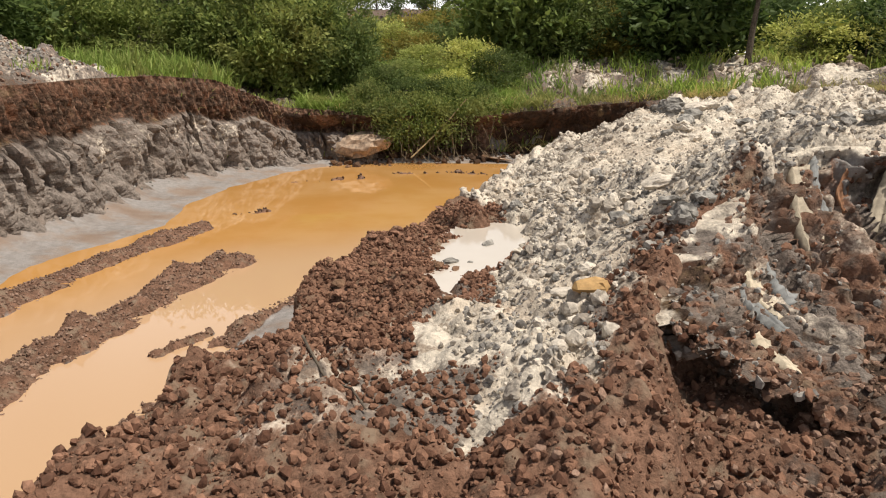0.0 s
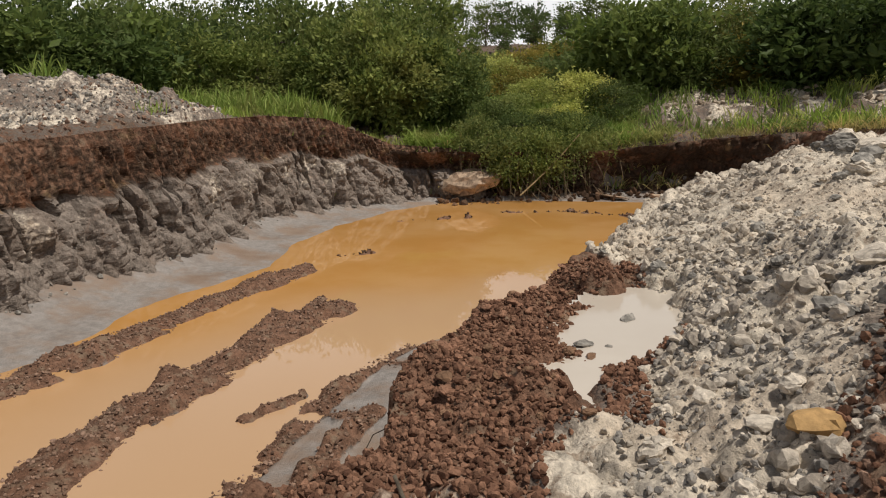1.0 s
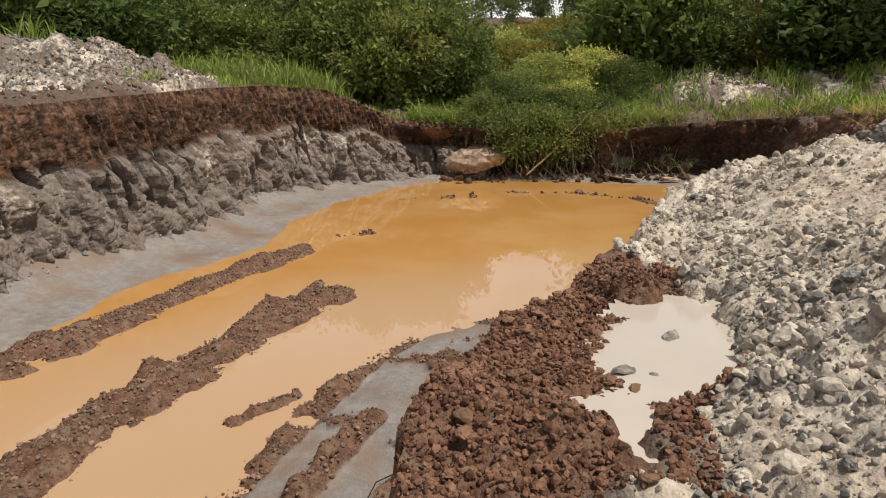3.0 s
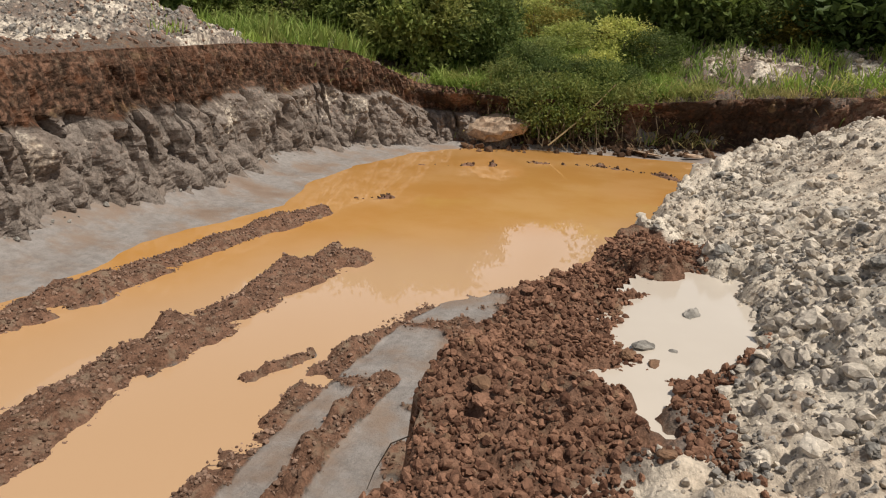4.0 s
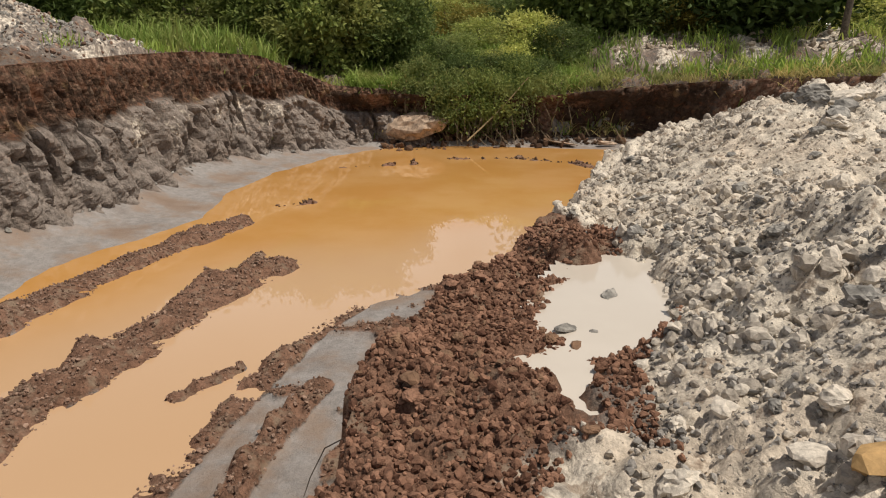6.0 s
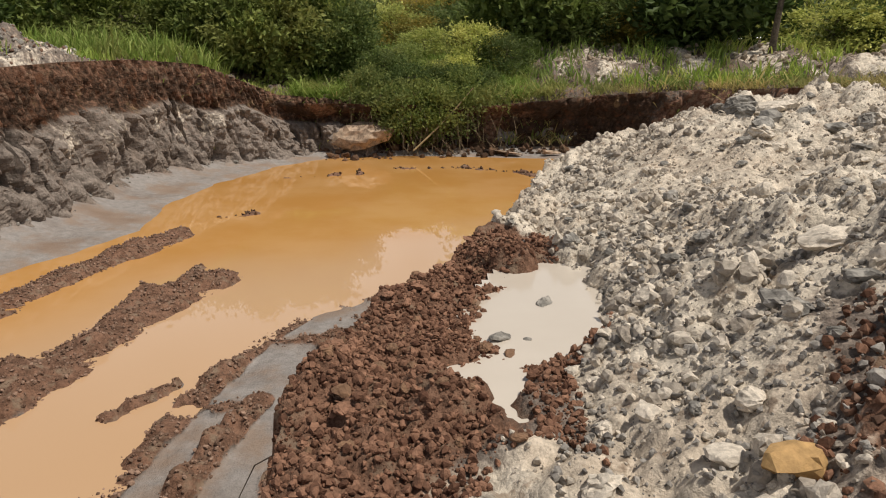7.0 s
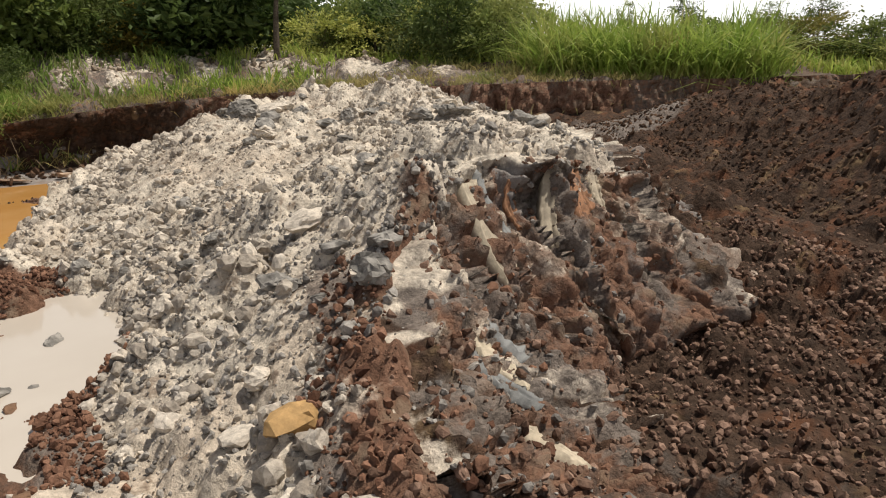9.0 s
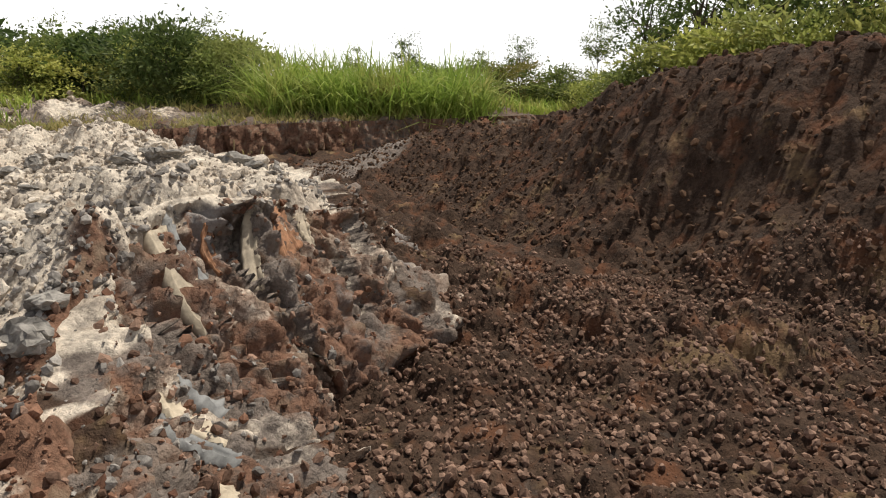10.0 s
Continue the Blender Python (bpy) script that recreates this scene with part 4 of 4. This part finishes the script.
def leaves(centres, r, length, width, up=0.35, out=None):
    """Folded diamond leaves at the given places: vertices and quads."""
    n = len(centres)
    d = r.normal(size=(n, 3)) + (0, 0, up)
    if out is not None:
        d += out * 0.8
    d /= np.linalg.norm(d, axis=1)[:, None]
    s = np.cross(d, r.normal(size=(n, 3)))
    s /= np.linalg.norm(s, axis=1)[:, None]
    nn = np.cross(d, s)
    ln = (length * r.uniform(0.6, 1.3, n))[:, None]
    w = ln * width
    a = centres
    b = centres + d * ln * 0.45 + s * w * 0.5 + nn * ln * 0.08
    c = centres + d * ln
    e = centres + d * ln * 0.45 - s * w * 0.5 + nn * ln * 0.08
    v = np.stack([a, b, c, e], 1).reshape(-1, 3)
    return v, np.arange(4 * n).reshape(n, 4)


def crown_leaves(r, rx, rz, zc, clumps, per, spread, length, width, low=0.35):
    """A crown of leaf clumps with an uneven outline and gaps."""
    c = r.normal(size=(clumps, 3))
    c /= np.linalg.norm(c, axis=1)[:, None]
    bulge = 0.75 + 0.5 * r.random(clumps)
    rad = (0.35 + 0.65 * r.random(clumps) ** 0.5) * bulge
    c = c * rad[:, None] * (rx, rx, rz)
    c[:, 2] = np.where(c[:, 2] < -low * rz, c[:, 2] * 0.4, c[:, 2])
    o = r.normal(size=(clumps, per, 3)) * (spread * r.uniform(0.6, 1.3, clumps))[:, None, None] * (1, 1, 0.65)
    p = (c[:, None, :] + o).reshape(-1, 3)
    outward = p / (np.linalg.norm(p, axis=1)[:, None] + 1e-6)
    p[:, 2] += zc
    p[:, 2] = np.maximum(p[:, 2], 0.05)
    return leaves(p, r, length, width, 0.25, outward), c + (0, 0, zc)


def tree(name, label, category, seed, high, rx, rz, clumps, per, spread, leaf, width, material, trunk_r, bare=0.3, low=0.35):
    r = np.random.default_rng(seed)
    ob = tagged(new(name), label, category, name + "s round the pit")
    (v, f), c = crown_leaves(r, rx, rz, high - rz * 0.95, clumps, per, spread, leaf, width, low)
    mesh_object("crown", v, f, material, None, ob)
    bend = r.normal(size=2) * 0.04 * high
    stem = [(bend[0] * t * t, bend[1] * t * t, high * 0.82 * t - 0.15) for t in np.linspace(0, 1, 7)]
    pieces = [tube(stem, [trunk_r * (1 - 0.8 * t) for t in np.linspace(0, 1, 7)], 7)]
    for k in r.choice(len(c), min(16, len(c)), replace=False):
        t = r.uniform(bare, 0.85)
        a = np.array([bend[0] * t * t, bend[1] * t * t, high * 0.82 * t])
        e = c[k]
        midp = (a + e) / 2 + (0, 0, -0.06 * np.linalg.norm(e - a))
        pieces.append(tube([a, midp, e], [trunk_r * 0.38, trunk_r * 0.24, trunk_r * 0.08], 5))
    v, f = joined(pieces)
    mesh_object("trunk", v, f, BARK, None, ob, True)
    return ob


EX, EY = -0.3, 2.2


def ground_at(x, y):
    return float(land(np.array([float(x)]), np.array([float(y)]), False)[0][0])


def put(ob, az, d, s, wide=1.0, first=[]):
    """A copy of a plant at a compass angle and a distance from the middle of the platform."""
    x, y = EX + d * math.sin(radians(az)), EY + d * math.cos(radians(az))
    m = pose(x, y, ground_at(x, y) - 0.05, 0, 0, rng.uniform(0, 360)) @ Matrix.Diagonal((s * wide, s * wide, s, 1))
    if ob.name not in first:
        first.append(ob.name)
        ob.matrix_basis = m
        return ob
    made = copy_thing(ob, Matrix())
    made.matrix_basis = m
    return made


TREES = [tree("tree", "tall dense dark green tree behind the pit", "tree", 1, 10, 3.0, 4.3, 75, 120, 0.58, 0.32, 0.5, TREE_GREEN, 0.2),
         tree("tree", "tall broad mid-green tree behind the pit", "tree", 2, 10, 3.4, 4.0, 70, 115, 0.58, 0.30, 0.45, BUSH_GREEN, 0.19),
         tree("tree", "tall uneven dark green tree behind the pit", "tree", 3, 10, 2.6, 4.6, 55, 130, 0.66, 0.36, 0.5, TREE_GREEN, 0.18)]
FAR = [tree("far_tree", "dark green tree on the distant slope", "tree", 31, 10, 3.4, 5.0, 46, 60, 0.8, 0.55, 0.55, TREE_GREEN, 0.2, 0.2, 1.0),
       tree("far_tree", "mid-green spreading tree on the distant slope", "tree", 32, 10, 3.6, 4.8, 44, 60, 0.8, 0.5, 0.55, BUSH_GREEN, 0.2, 0.2, 1.0)]
AIRY = [tree("airy_tree", "thin open-crowned tree with pale trunk", "tree", 4, 10, 2.3, 3.2, 52, 34, 0.5, 0.34, 0.42, TREE_GREEN, 0.15, 0.45, 0.6),
        tree("airy_tree", "small feathery tree standing against the sky", "tree", 5, 10, 2.0, 2.4, 38, 30, 0.42, 0.36, 0.4, BUSH_GREEN, 0.12, 0.5, 0.7)]
LIGHT = [tree("light_tree", "loose light green tree behind the dark mound", "tree", 41, 10, 2.9, 4.0, 60, 62, 0.6, 0.30, 0.45, LIGHT_GREEN, 0.13, 0.3, 0.6),
         tree("light_tree", "thin yellowish green tree behind the dark mound", "tree", 42, 10, 2.6, 4.2, 48, 60, 0.6, 0.32, 0.45, LIGHT_GREEN, 0.12, 0.3, 0.6)]
SLIM = tree("slim_tree", "lone slim tree with a bare straight trunk", "tree", 51, 10, 2.2, 2.3, 46, 40, 0.5, 0.34, 0.42, TREE_GREEN, 0.24, 0.5, 0.7)
YELLOW = tree("yellow_tree", "bushy tree with yellowish brown-green leaves", "tree", 6, 10, 3.0, 4.2, 120, 50, 0.62, 0.28, 0.5, YELLOW_GREEN, 0.16)
BUSHES = [tree("bush", "dense rounded olive green bush", "bush", 11, 3.0, 1.75, 1.45, 60, 110, 0.30, 0.17, 0.5, BUSH_GREEN, 0.06, 0.1, 0.9),
          tree("bush", "loose spreading mid-green bush", "bush", 12, 3.0, 1.6, 1.5, 45, 100, 0.33, 0.20, 0.42, BUSH_GREEN, 0.05, 0.1, 0.9),
          tree("bush", "dark green bush with large leaves", "bush", 13, 3.0, 1.5, 1.5, 42, 90, 0.34, 0.26, 0.5, TREE_GREEN, 0.06, 0.1, 0.9),
          tree("bush", "loose yellow-green leafy bush", "bush", 14, 3.0, 1.6, 1.4, 42, 95, 0.32, 0.18, 0.45, YELLOW_GREEN, 0.05, 0.1, 0.9),
          tree("bush", "loose sunlit light green bush", "bush", 15, 3.0, 1.6, 1.5, 40, 95, 0.32, 0.2, 0.42, LIGHT_GREEN, 0.05, 0.1, 0.9)]


def wanted(az, d, el):
    """Scale of a 10 m tree whose top shall stand at a given height above the eye's level."""
    x, y = EX + d * math.sin(radians(az)), EY + d * math.cos(radians(az))
    return (3.88 + d * math.tan(radians(el)) - ground_at(x, y)) / 10.0


def skyline(az):
    return float(np.interp(az, [-60, -20, -9, 12, 15, 17, 18.5, 21, 26, 30, 36, 45, 70, 80, 100], [9.3, 9.3, 8.8, 8.6, 8.6, 7.0, 7.0, 9.5, 8.5, 4.5, 4, 2.2, 1.8, 6, 7]))


def row(a0, a1, d, low, high, gap, wide):
    """A loose row of trees at about one distance, their tops at shares of the skyline."""
    az = a0
    while az < a1:
        put(TREES[int(rng.integers(0, 3))] if d < 50 else FAR[int(rng.integers(0, 2))], az, d * rng.uniform(0.95, 1.08), wanted(az, d, skyline(az) * rng.uniform(low, high)), wide)
        az += gap * rng.uniform(0.75, 1.25)


row(-57, -13, 49, 0.85, 1.04, 3.4, 1.0)
row(-56, -12.5, 40, 0.4, 0.75, 4.6, 1.2)
row(-12, 17, 135, 0.9, 1.03, 2.2, 1.1)
row(-12, 18, 108, 0.66, 0.85, 2.5, 1.1)
row(-11, 19, 80, 0.42, 0.6, 3.0, 1.15)
row(4.5, 20.5, 47, 0.55, 0.98, 3.6, 1.0)
row(17.5, 22, 60, 0.8, 1.0, 3.0, 1.1)
row(22, 34, 95, 0.7, 0.9, 3.0, 1.1)
for az, d, el in ((13.5, 41, 7.0), (16.0, 43, 6.2)):
    put(YELLOW, az, d, wanted(az, d, el), 1.1)
for az in np.arange(-9, 19, 1.6):
    put(BUSHES[int(rng.integers(0, 5))], az, 58 + rng.uniform(-5, 8), rng.uniform(1.0, 1.5), 1.3)
    put(BUSHES[int(rng.integers(0, 4))], az + 0.8, 72 + rng.uniform(-5, 8), rng.uniform(1.3, 1.9), 1.3)
put(SLIM, 25.2, 36, wanted(25.2, 36, 12.5), 1.0)
# open trees on the skyline
for k, az, d, el, wide in ((1, 31.5, 62, 6.3, 0.9), (0, 35.5, 66, 6.0, 1.1), (1, 39, 70, 4.6, 0.9), (1, 42, 60, 6.6, 1.3), (0, 44.2, 75, 4.2, 1.0), (1, 53, 70, 4.4, 1.0),
                           (0, 57.5, 62, 5.2, 1.1), (1, 63, 66, 4.0, 1.2), (0, 66.5, 60, 4.8, 1.0), (1, 73, 36, 6.0, 0.8), (0, 77, 32, 9.5, 0.9), (0, 81, 30, 11.5, 1.2), (1, 86, 30, 11, 1.3), (0, 91, 28, 12, 1.2), (1, 97, 29, 12, 1.2)):
    put(AIRY[k], az, d, wanted(az, d, el), wide)
for az, d, el in ((79.5, 33, 5.0), (85, 33, 6.5), (90.5, 32, 7.5), (97, 31, 8.5)):
    put(LIGHT[int(az) % 2], az, d, wanted(az, d, el), 1.15)
az = 27.0
while az < 74:
    put(FAR[int(rng.integers(0, 2))], az, 66 + rng.uniform(-8, 10), wanted(az, 66, skyline(az) * rng.uniform(0.7, 1.0)), 1.5)
    az += rng.uniform(3.6, 6.5)
BIG = tree("bush", "large dense olive green bush overhanging the bank's end", "bush", 16, 4.8, 2.6, 2.45, 150, 85, 0.36, 0.27, 0.5, BUSH_GREEN, 0.09, 0.1, 0.9)
put(BIG, -14.2, 31.8, 1.0, 1.0)
put(BIG, -9.6, 32.4, 0.82, 0.95)
put(BIG, -18.2, 33.6, 0.85, 0.9)
for az, d, hgt, k in ((-6.2, 28.7, 2.2, 1), (-4.9, 28.5, 2.7, 0), (-3.6, 28.6, 2.4, 0), (-2.2, 28.7, 2.8, 1), (-0.8, 28.8, 2.5, 0), (0.7, 29.0, 2.3, 1), (2.2, 29.4, 2.0, 1)):
    put(BUSHES[k], az, d, hgt / 3.0, 0.95)
# shrubs: compass, distance, height in metres, spread, kind
for az, d, hgt, wide, k in ((-16.5, 33.5, 4.6, 1.0, 0), (-12.2, 33.0, 4.0, 1.1, 0), (-9.8, 34.2, 3.4, 1.0, 1), (-19.5, 34.5, 3.4, 1.0, 1), (-14.0, 36.5, 6.0, 0.9, 1), (-6.5, 36, 1.6, 1.3, 1), (-5.0, 31.2, 1.9, 1.2, 1), (-2.9, 30.4, 1.5, 1.4, 0), (-0.6, 30.6, 1.7, 1.3, 1), (1.4, 30.8, 1.5, 1.3, 2), (3.4, 31.4, 1.2, 1.4, 1), (2.8, 35.0, 2.4, 1.2, 4), (5.2, 34.5, 2.1, 1.2, 1), (-1.5, 36.5, 1.8, 1.4, 4), (0.6, 33.2, 1.3, 1.5, 4), (-3.4, 33.6, 1.5, 1.4, 4), (-24.5, 34.5, 3.6, 1.1, 1), (-28.5, 33.5, 3.8, 1.1, 1),
                            (-36, 31, 3.8, 1.2, 2), (-39, 31.5, 5.0, 1.0, 1), (-43, 31, 4.6, 1.2, 2), (-33, 35, 5.2, 1.0, 2), (-47, 31, 5, 1.2, 1), (-30.5, 36, 5.4, 1.0, 1), (-22.5, 38, 6.2, 1.0, 1), (-13, 39, 6.4, 1.0, 0), (-2, 43, 1.7, 1.4, 1),
                            (0.5, 44, 1.9, 1.4, 0), (3.2, 41, 2.4, 1.2, 3), (6.2, 40, 5.6, 1.0, 2), (8.8, 39.5, 5.2, 1.1, 2), (11, 40, 3.8, 1.2, 0), (14.5, 40.5, 3.4, 1.2, 3), (18.8, 40, 5.2, 1.2, 2), (21.5, 40, 5.6, 1.2, 2), (23.0, 44, 3.0, 1.2, 4),
                            (27.5, 44, 2.8, 1.3, 4), (29, 38, 2.8, 1.3, 4), (31, 40, 3.6, 1.3, 1), (33, 37, 2.6, 1.4, 4), (35.2, 38, 3.8, 1.1, 2), (37.5, 36, 3.2, 1.2, 4), (39, 33, 3.9, 1.0, 1), (41.5, 36, 3.4, 1.2, 1), (43.5, 33, 3.0, 1.2, 4), (45.5, 37, 3.4, 1.1, 4),
                            (36.3, 44, 4.4, 1.2, 0), (32, 46, 4.4, 1.2, 2), (40.5, 46, 4.6, 1.2, 1), (49, 44, 2.4, 1.6, 3), (54, 44, 2.2, 1.6, 1), (59, 42, 2.3, 1.6, 0), (63, 38, 2.1, 1.6, 1), (66.5, 38, 2.2, 1.6, 3), (70, 37, 2.3, 1.5, 1), (73, 34, 2.6, 1.2, 4), (77, 30, 3.0, 1.2, 4),
                            (80.5, 28, 3.6, 1.2, 4), (84, 28, 4.0, 1.2, 4), (87.5, 27, 4.4, 1.2, 4), (91, 27, 4.4, 1.2, 4), (95, 27, 4.4, 1.2, 4)):
    put(BUSHES[k], az, d, hgt / 3.0, wide)


def blades(x, y, z, high, wide, r, lean=0.35, droop=0.6):
    """Bent tapering grass blades: vertices and quads."""
    n = len(x)
    t = r.uniform(0, 2 * math.pi, n)
    d = np.stack([np.cos(t), np.sin(t)], -1)
    s = np.stack([-np.sin(t + r.normal(size=n)), np.cos(t + r.normal(size=n)), np.zeros(n)], -1)
    tilt, dr = lean * r.random(n), droop * r.random(n)
    rows = []
    for k, (u, w) in enumerate(((0, 0.8), (0.4, 1.0), (0.75, 0.7), (1.0, 0.08))):
        out = high * (tilt * u + dr * u * u * 0.8)
        c = np.stack([x + d[:, 0] * out, y + d[:, 1] * out, z + high * (u - 0.55 * dr * u ** 3)], -1)
        rows.append(c - s * (wide * w * 0.5)[:, None])
        rows.append(c + s * (wide * w * 0.5)[:, None])
    v = np.stack(rows, 1).reshape(-1, 3)
    q = np.array([[0, 1, 3, 2], [2, 3, 5, 4], [4, 5, 7, 6]])
    return v, (np.arange(n)[:, None, None] * 8 + q[None]).reshape(-1, 4)


def grass(name, label, n, test, box, high, wide, material, lean=0.35, droop=0.6, tuft=0.25, sit=0.0):
    """Grass in tufts where the test allows."""
    r = np.random.default_rng(n)
    x0, x1, y0, y1 = box
    cx, cy = r.uniform(x0, x1, n // 14), r.uniform(y0, y1, n // 14)
    _, soil, w = land(cx, cy, False)
    ok = test(cx, cy, soil, w) & (soil["pale"] < 0.3)
    cx, cy = cx[ok], cy[ok]
    x = (cx[:, None] + r.normal(size=(len(cx), 14)) * tuft).ravel()
    y = (cy[:, None] + r.normal(size=(len(cx), 14)) * tuft).ravel()
    z = land(x, y, False)[0] + sit
    k = np.repeat(r.uniform(0.55, 1.15, len(cx)), 14) * r.uniform(0.5, 1.1, len(x))
    v, f = blades(x, y, z, high * k, wide * r.uniform(0.6, 1.3, len(x)), r, lean, droop)
    return tagged(mesh_object(name, v, f, material), label, "grass", "", "stuff")


def polar(x, y):
    return np.degrees(np.arctan2(x - EX, y - EY)), np.hypot(x - EX, y - EY)


def within(a0, a1, d0, d1):
    def test(x, y, s, w):
        a, d = polar(x, y)
        return (a > a0) & (a < a1) & (d > d0) & (d < d1) & (w["f"] > 0.55)
    return test


grass("slope_grass", "bright green grass on the slope above the pit", 42000, lambda x, y, s, w: (w["f"] > 1.0) & (x < 2.6 + 0.2 * (y - 30)) & (x > -6.5), (-8, 6, 29, 42), 0.75, 0.045, GRASS_GREEN, 0.6, 1.0, 0.2)
grass("verge_grass", "short green grass along the brink of the clay bank", 16000, lambda x, y, s, w: (w["f"] > 0.7) & (w["f"] < 3.2) & (s["pale"] < 0.45) & (y > 19), (-16, -4, 17, 32), 0.4, 0.03, GRASS_GREEN)
grass("brink_grass", "olive and straw-coloured grass hanging over the far bank", 26000, lambda x, y, s, w: (w["f"] > 0.75) & (w["f"] < 2.8), (1.5, 24, 24, 37), 0.5, 0.035, DRY_GRASS, 0.6, 1.0)
grass("brink_greens", "tufts of green grass along the far bank", 12000, lambda x, y, s, w: (w["f"] > 0.7) & (w["f"] < 2.6) & (fbm(x, y, 3.0, 2, 5) > 0.05), (1, 20, 26, 36), 0.75, 0.04, GRASS_GREEN, 0.5, 0.9)
grass("hanging_grass", "long grass hanging down over the undercut bank", 15000, lambda x, y, s, w: (w["f"] > 0.45) & (w["f"] < 1.1) & (fbm(x, y, 2.0, 2, 15) > -0.12), (-6, 13, 26, 34), 1.0, 0.035, DRY_GRASS, 0.9, 1.7, 0.18, 0.1)
grass("overhang_greens", "green grass drooping from the bank's brink", 14000, lambda x, y, s, w: (w["f"] > 0.5) & (w["f"] < 1.4) & (fbm(x, y, 2.0, 2, 15) > -0.2), (-6.5, 8, 28, 34), 0.95, 0.04, GRASS_GREEN, 0.8, 1.5, 0.2, 0.1)
grass("weeds", "tall weedy grass in front of the trees", 36000, within(-48, -18, 25, 35), (-30, -8, 14, 36), 1.25, 0.05, GRASS_GREEN, 0.4, 0.7)
grass("tall_grass", "stand of tall fresh green elephant grass", 30000, within(46, 64, 27.5, 33), (17, 32, 12, 26), 2.9, 0.06, GRASS_GREEN, 0.55, 1.3, 0.35)
grass("dry_grass", "trampled straw-coloured grass on the far ground", 40000, within(22, 62, 19, 32), (6, 28, 10, 32), 0.5, 0.04, DRY_GRASS, 0.8, 1.1)
grass("field_grass", "rough green grass between the shrubs", 60000, within(14, 100, 31, 45), (8, 46, -8, 46), 0.9, 0.06, GRASS_GREEN, 0.4, 0.7)
grass("wood_grass", "rough grass under the trees", 40000, within(-58, 27, 31, 46), (-42, 22, 16, 50), 1.0, 0.07, GRASS_GREEN, 0.4, 0.8)


VINE = plain("dry_stem", (0.17, 0.125, 0.075), 0.4, 6, 0.85, 0.2)


def vines():
    """Dry stems and roots that hang from the turf over the bank."""
    r = np.random.default_rng(77)
    pieces = []
    for _ in range(130):
        x = r.uniform(-4.5, 5) if r.random() < 0.25 else r.normal(-1.2, 1.2)
        near = 30.2 + 0.12 * x + r.uniform(-0.5, 0.5)
        top = ground_at(x, near + 1.2) + r.uniform(-0.1, 0.5)
        drop = min(r.uniform(0.5, 2.1), top - 0.1)
        dx = r.normal(0, 0.5)
        p = [(x, near + 0.6, top), (x + 0.2 * dx, near - 0.1, top + 0.05), (x + 0.6 * dx, near - 0.45 + r.normal(0, 0.15), top - 0.5 * drop), (x + dx, near - 0.5 + r.normal(0, 0.25), top - drop)]
        w = r.uniform(0.008, 0.025)
        pieces.append(tube(p, [w, w, w * 0.8, w * 0.4], 4))
    v, f = joined(pieces)
    return tagged(mesh_object("hanging_vines", v, f, VINE), "dry stems and roots hanging over the bank", "vines", "", "stuff")


vines()
r_ = np.random.default_rng(5)
n_ = 6500
vx = np.clip(r_.normal(-0.6, 1.6, n_), -4.5, 2.4)
vy = 30.2 + 0.10 * vx + r_.uniform(-0.35, 1.3, n_)
vz = np.maximum(0.15, 2.25 - 1.3 * np.clip(30.0 + 0.1 * vx - vy, 0, 2) * r_.random(n_) * 2 + r_.normal(0, 0.25, n_))
v_, f_ = leaves(np.stack([vx, vy, vz], -1), r_, 0.15, 0.45, 0.1)
tagged(mesh_object("creeper", v_, f_, BUSH_GREEN), "green creeper tangled over the pit's edge", "creeper", "", "stuff")


def stick(name, label, points, radius, material=STRAW):
    v, f = tube(points, [radius * (1 - 0.5 * i / (len(points) - 1)) for i in range(len(points))], 6)
    return tagged(mesh_object(name, v, f, material, None, None, True), label, "stick")


def on(x, y, up=0.02):
    return (x, y, height(x, y) + up)


stick("twig", "thin dry twig lying across the clods", [on(-0.95, 4.15, 0.1), on(-0.75, 3.85, 0.07), on(-0.55, 3.5, 0.05), on(-0.45, 3.3, 0.04)], 0.011, BARK)
stick("twig", "thin bent twig sticking out of the rubble heap", [(-1.28, 5.5, 1.78), (-1.42, 5.45, 1.72), (-1.5, 5.4, 1.56), (-1.54, 5.38, 1.44)], 0.005, BARK)
stick("stake", "short pale broken stake standing in the soil", [on(13.6, 16.6, -0.1), on(13.7, 16.6, 0.8)], 0.045)
stick("stake", "short pale broken stake leaning in the soil", [on(14.4, 16.5, -0.1), on(14.7, 16.5, 0.6)], 0.04)
stick("branch", "bare branch fallen over the bank", [(-1.5, 28.9, 0.3), (-0.6, 29.4, 1.1), (0.2, 29.8, 1.9), (0.9, 30.2, 2.7)], 0.04, STRAW)
SANDSTONE = plain("sandstone", (0.42, 0.31, 0.22), 0.45, 5, 0.9, 0.25, 0.6)
stone("sandstone_ledge", "pale sandy ledge standing out of the bank's end", -3.9, 29.85, 1.7, SANDSTONE, 3, (1.7, 0.9, 1.1), -14, 0.0, "ledge", z=0.75)
stone("stone_slab", "flat pale slab on the far shore", 4.1, 29.4, 0.75, SANDSTONE, 5, (1.2, 0.6, 0.3), 10, 0.2, "slab", z=0.15)
stone("stone_slab", "flat brown slab on the far shore", 2.4, 29.5, 0.8, SANDSTONE, 6, (1.5, 0.6, 0.25), -15, 0.2, "slab", z=0.12)
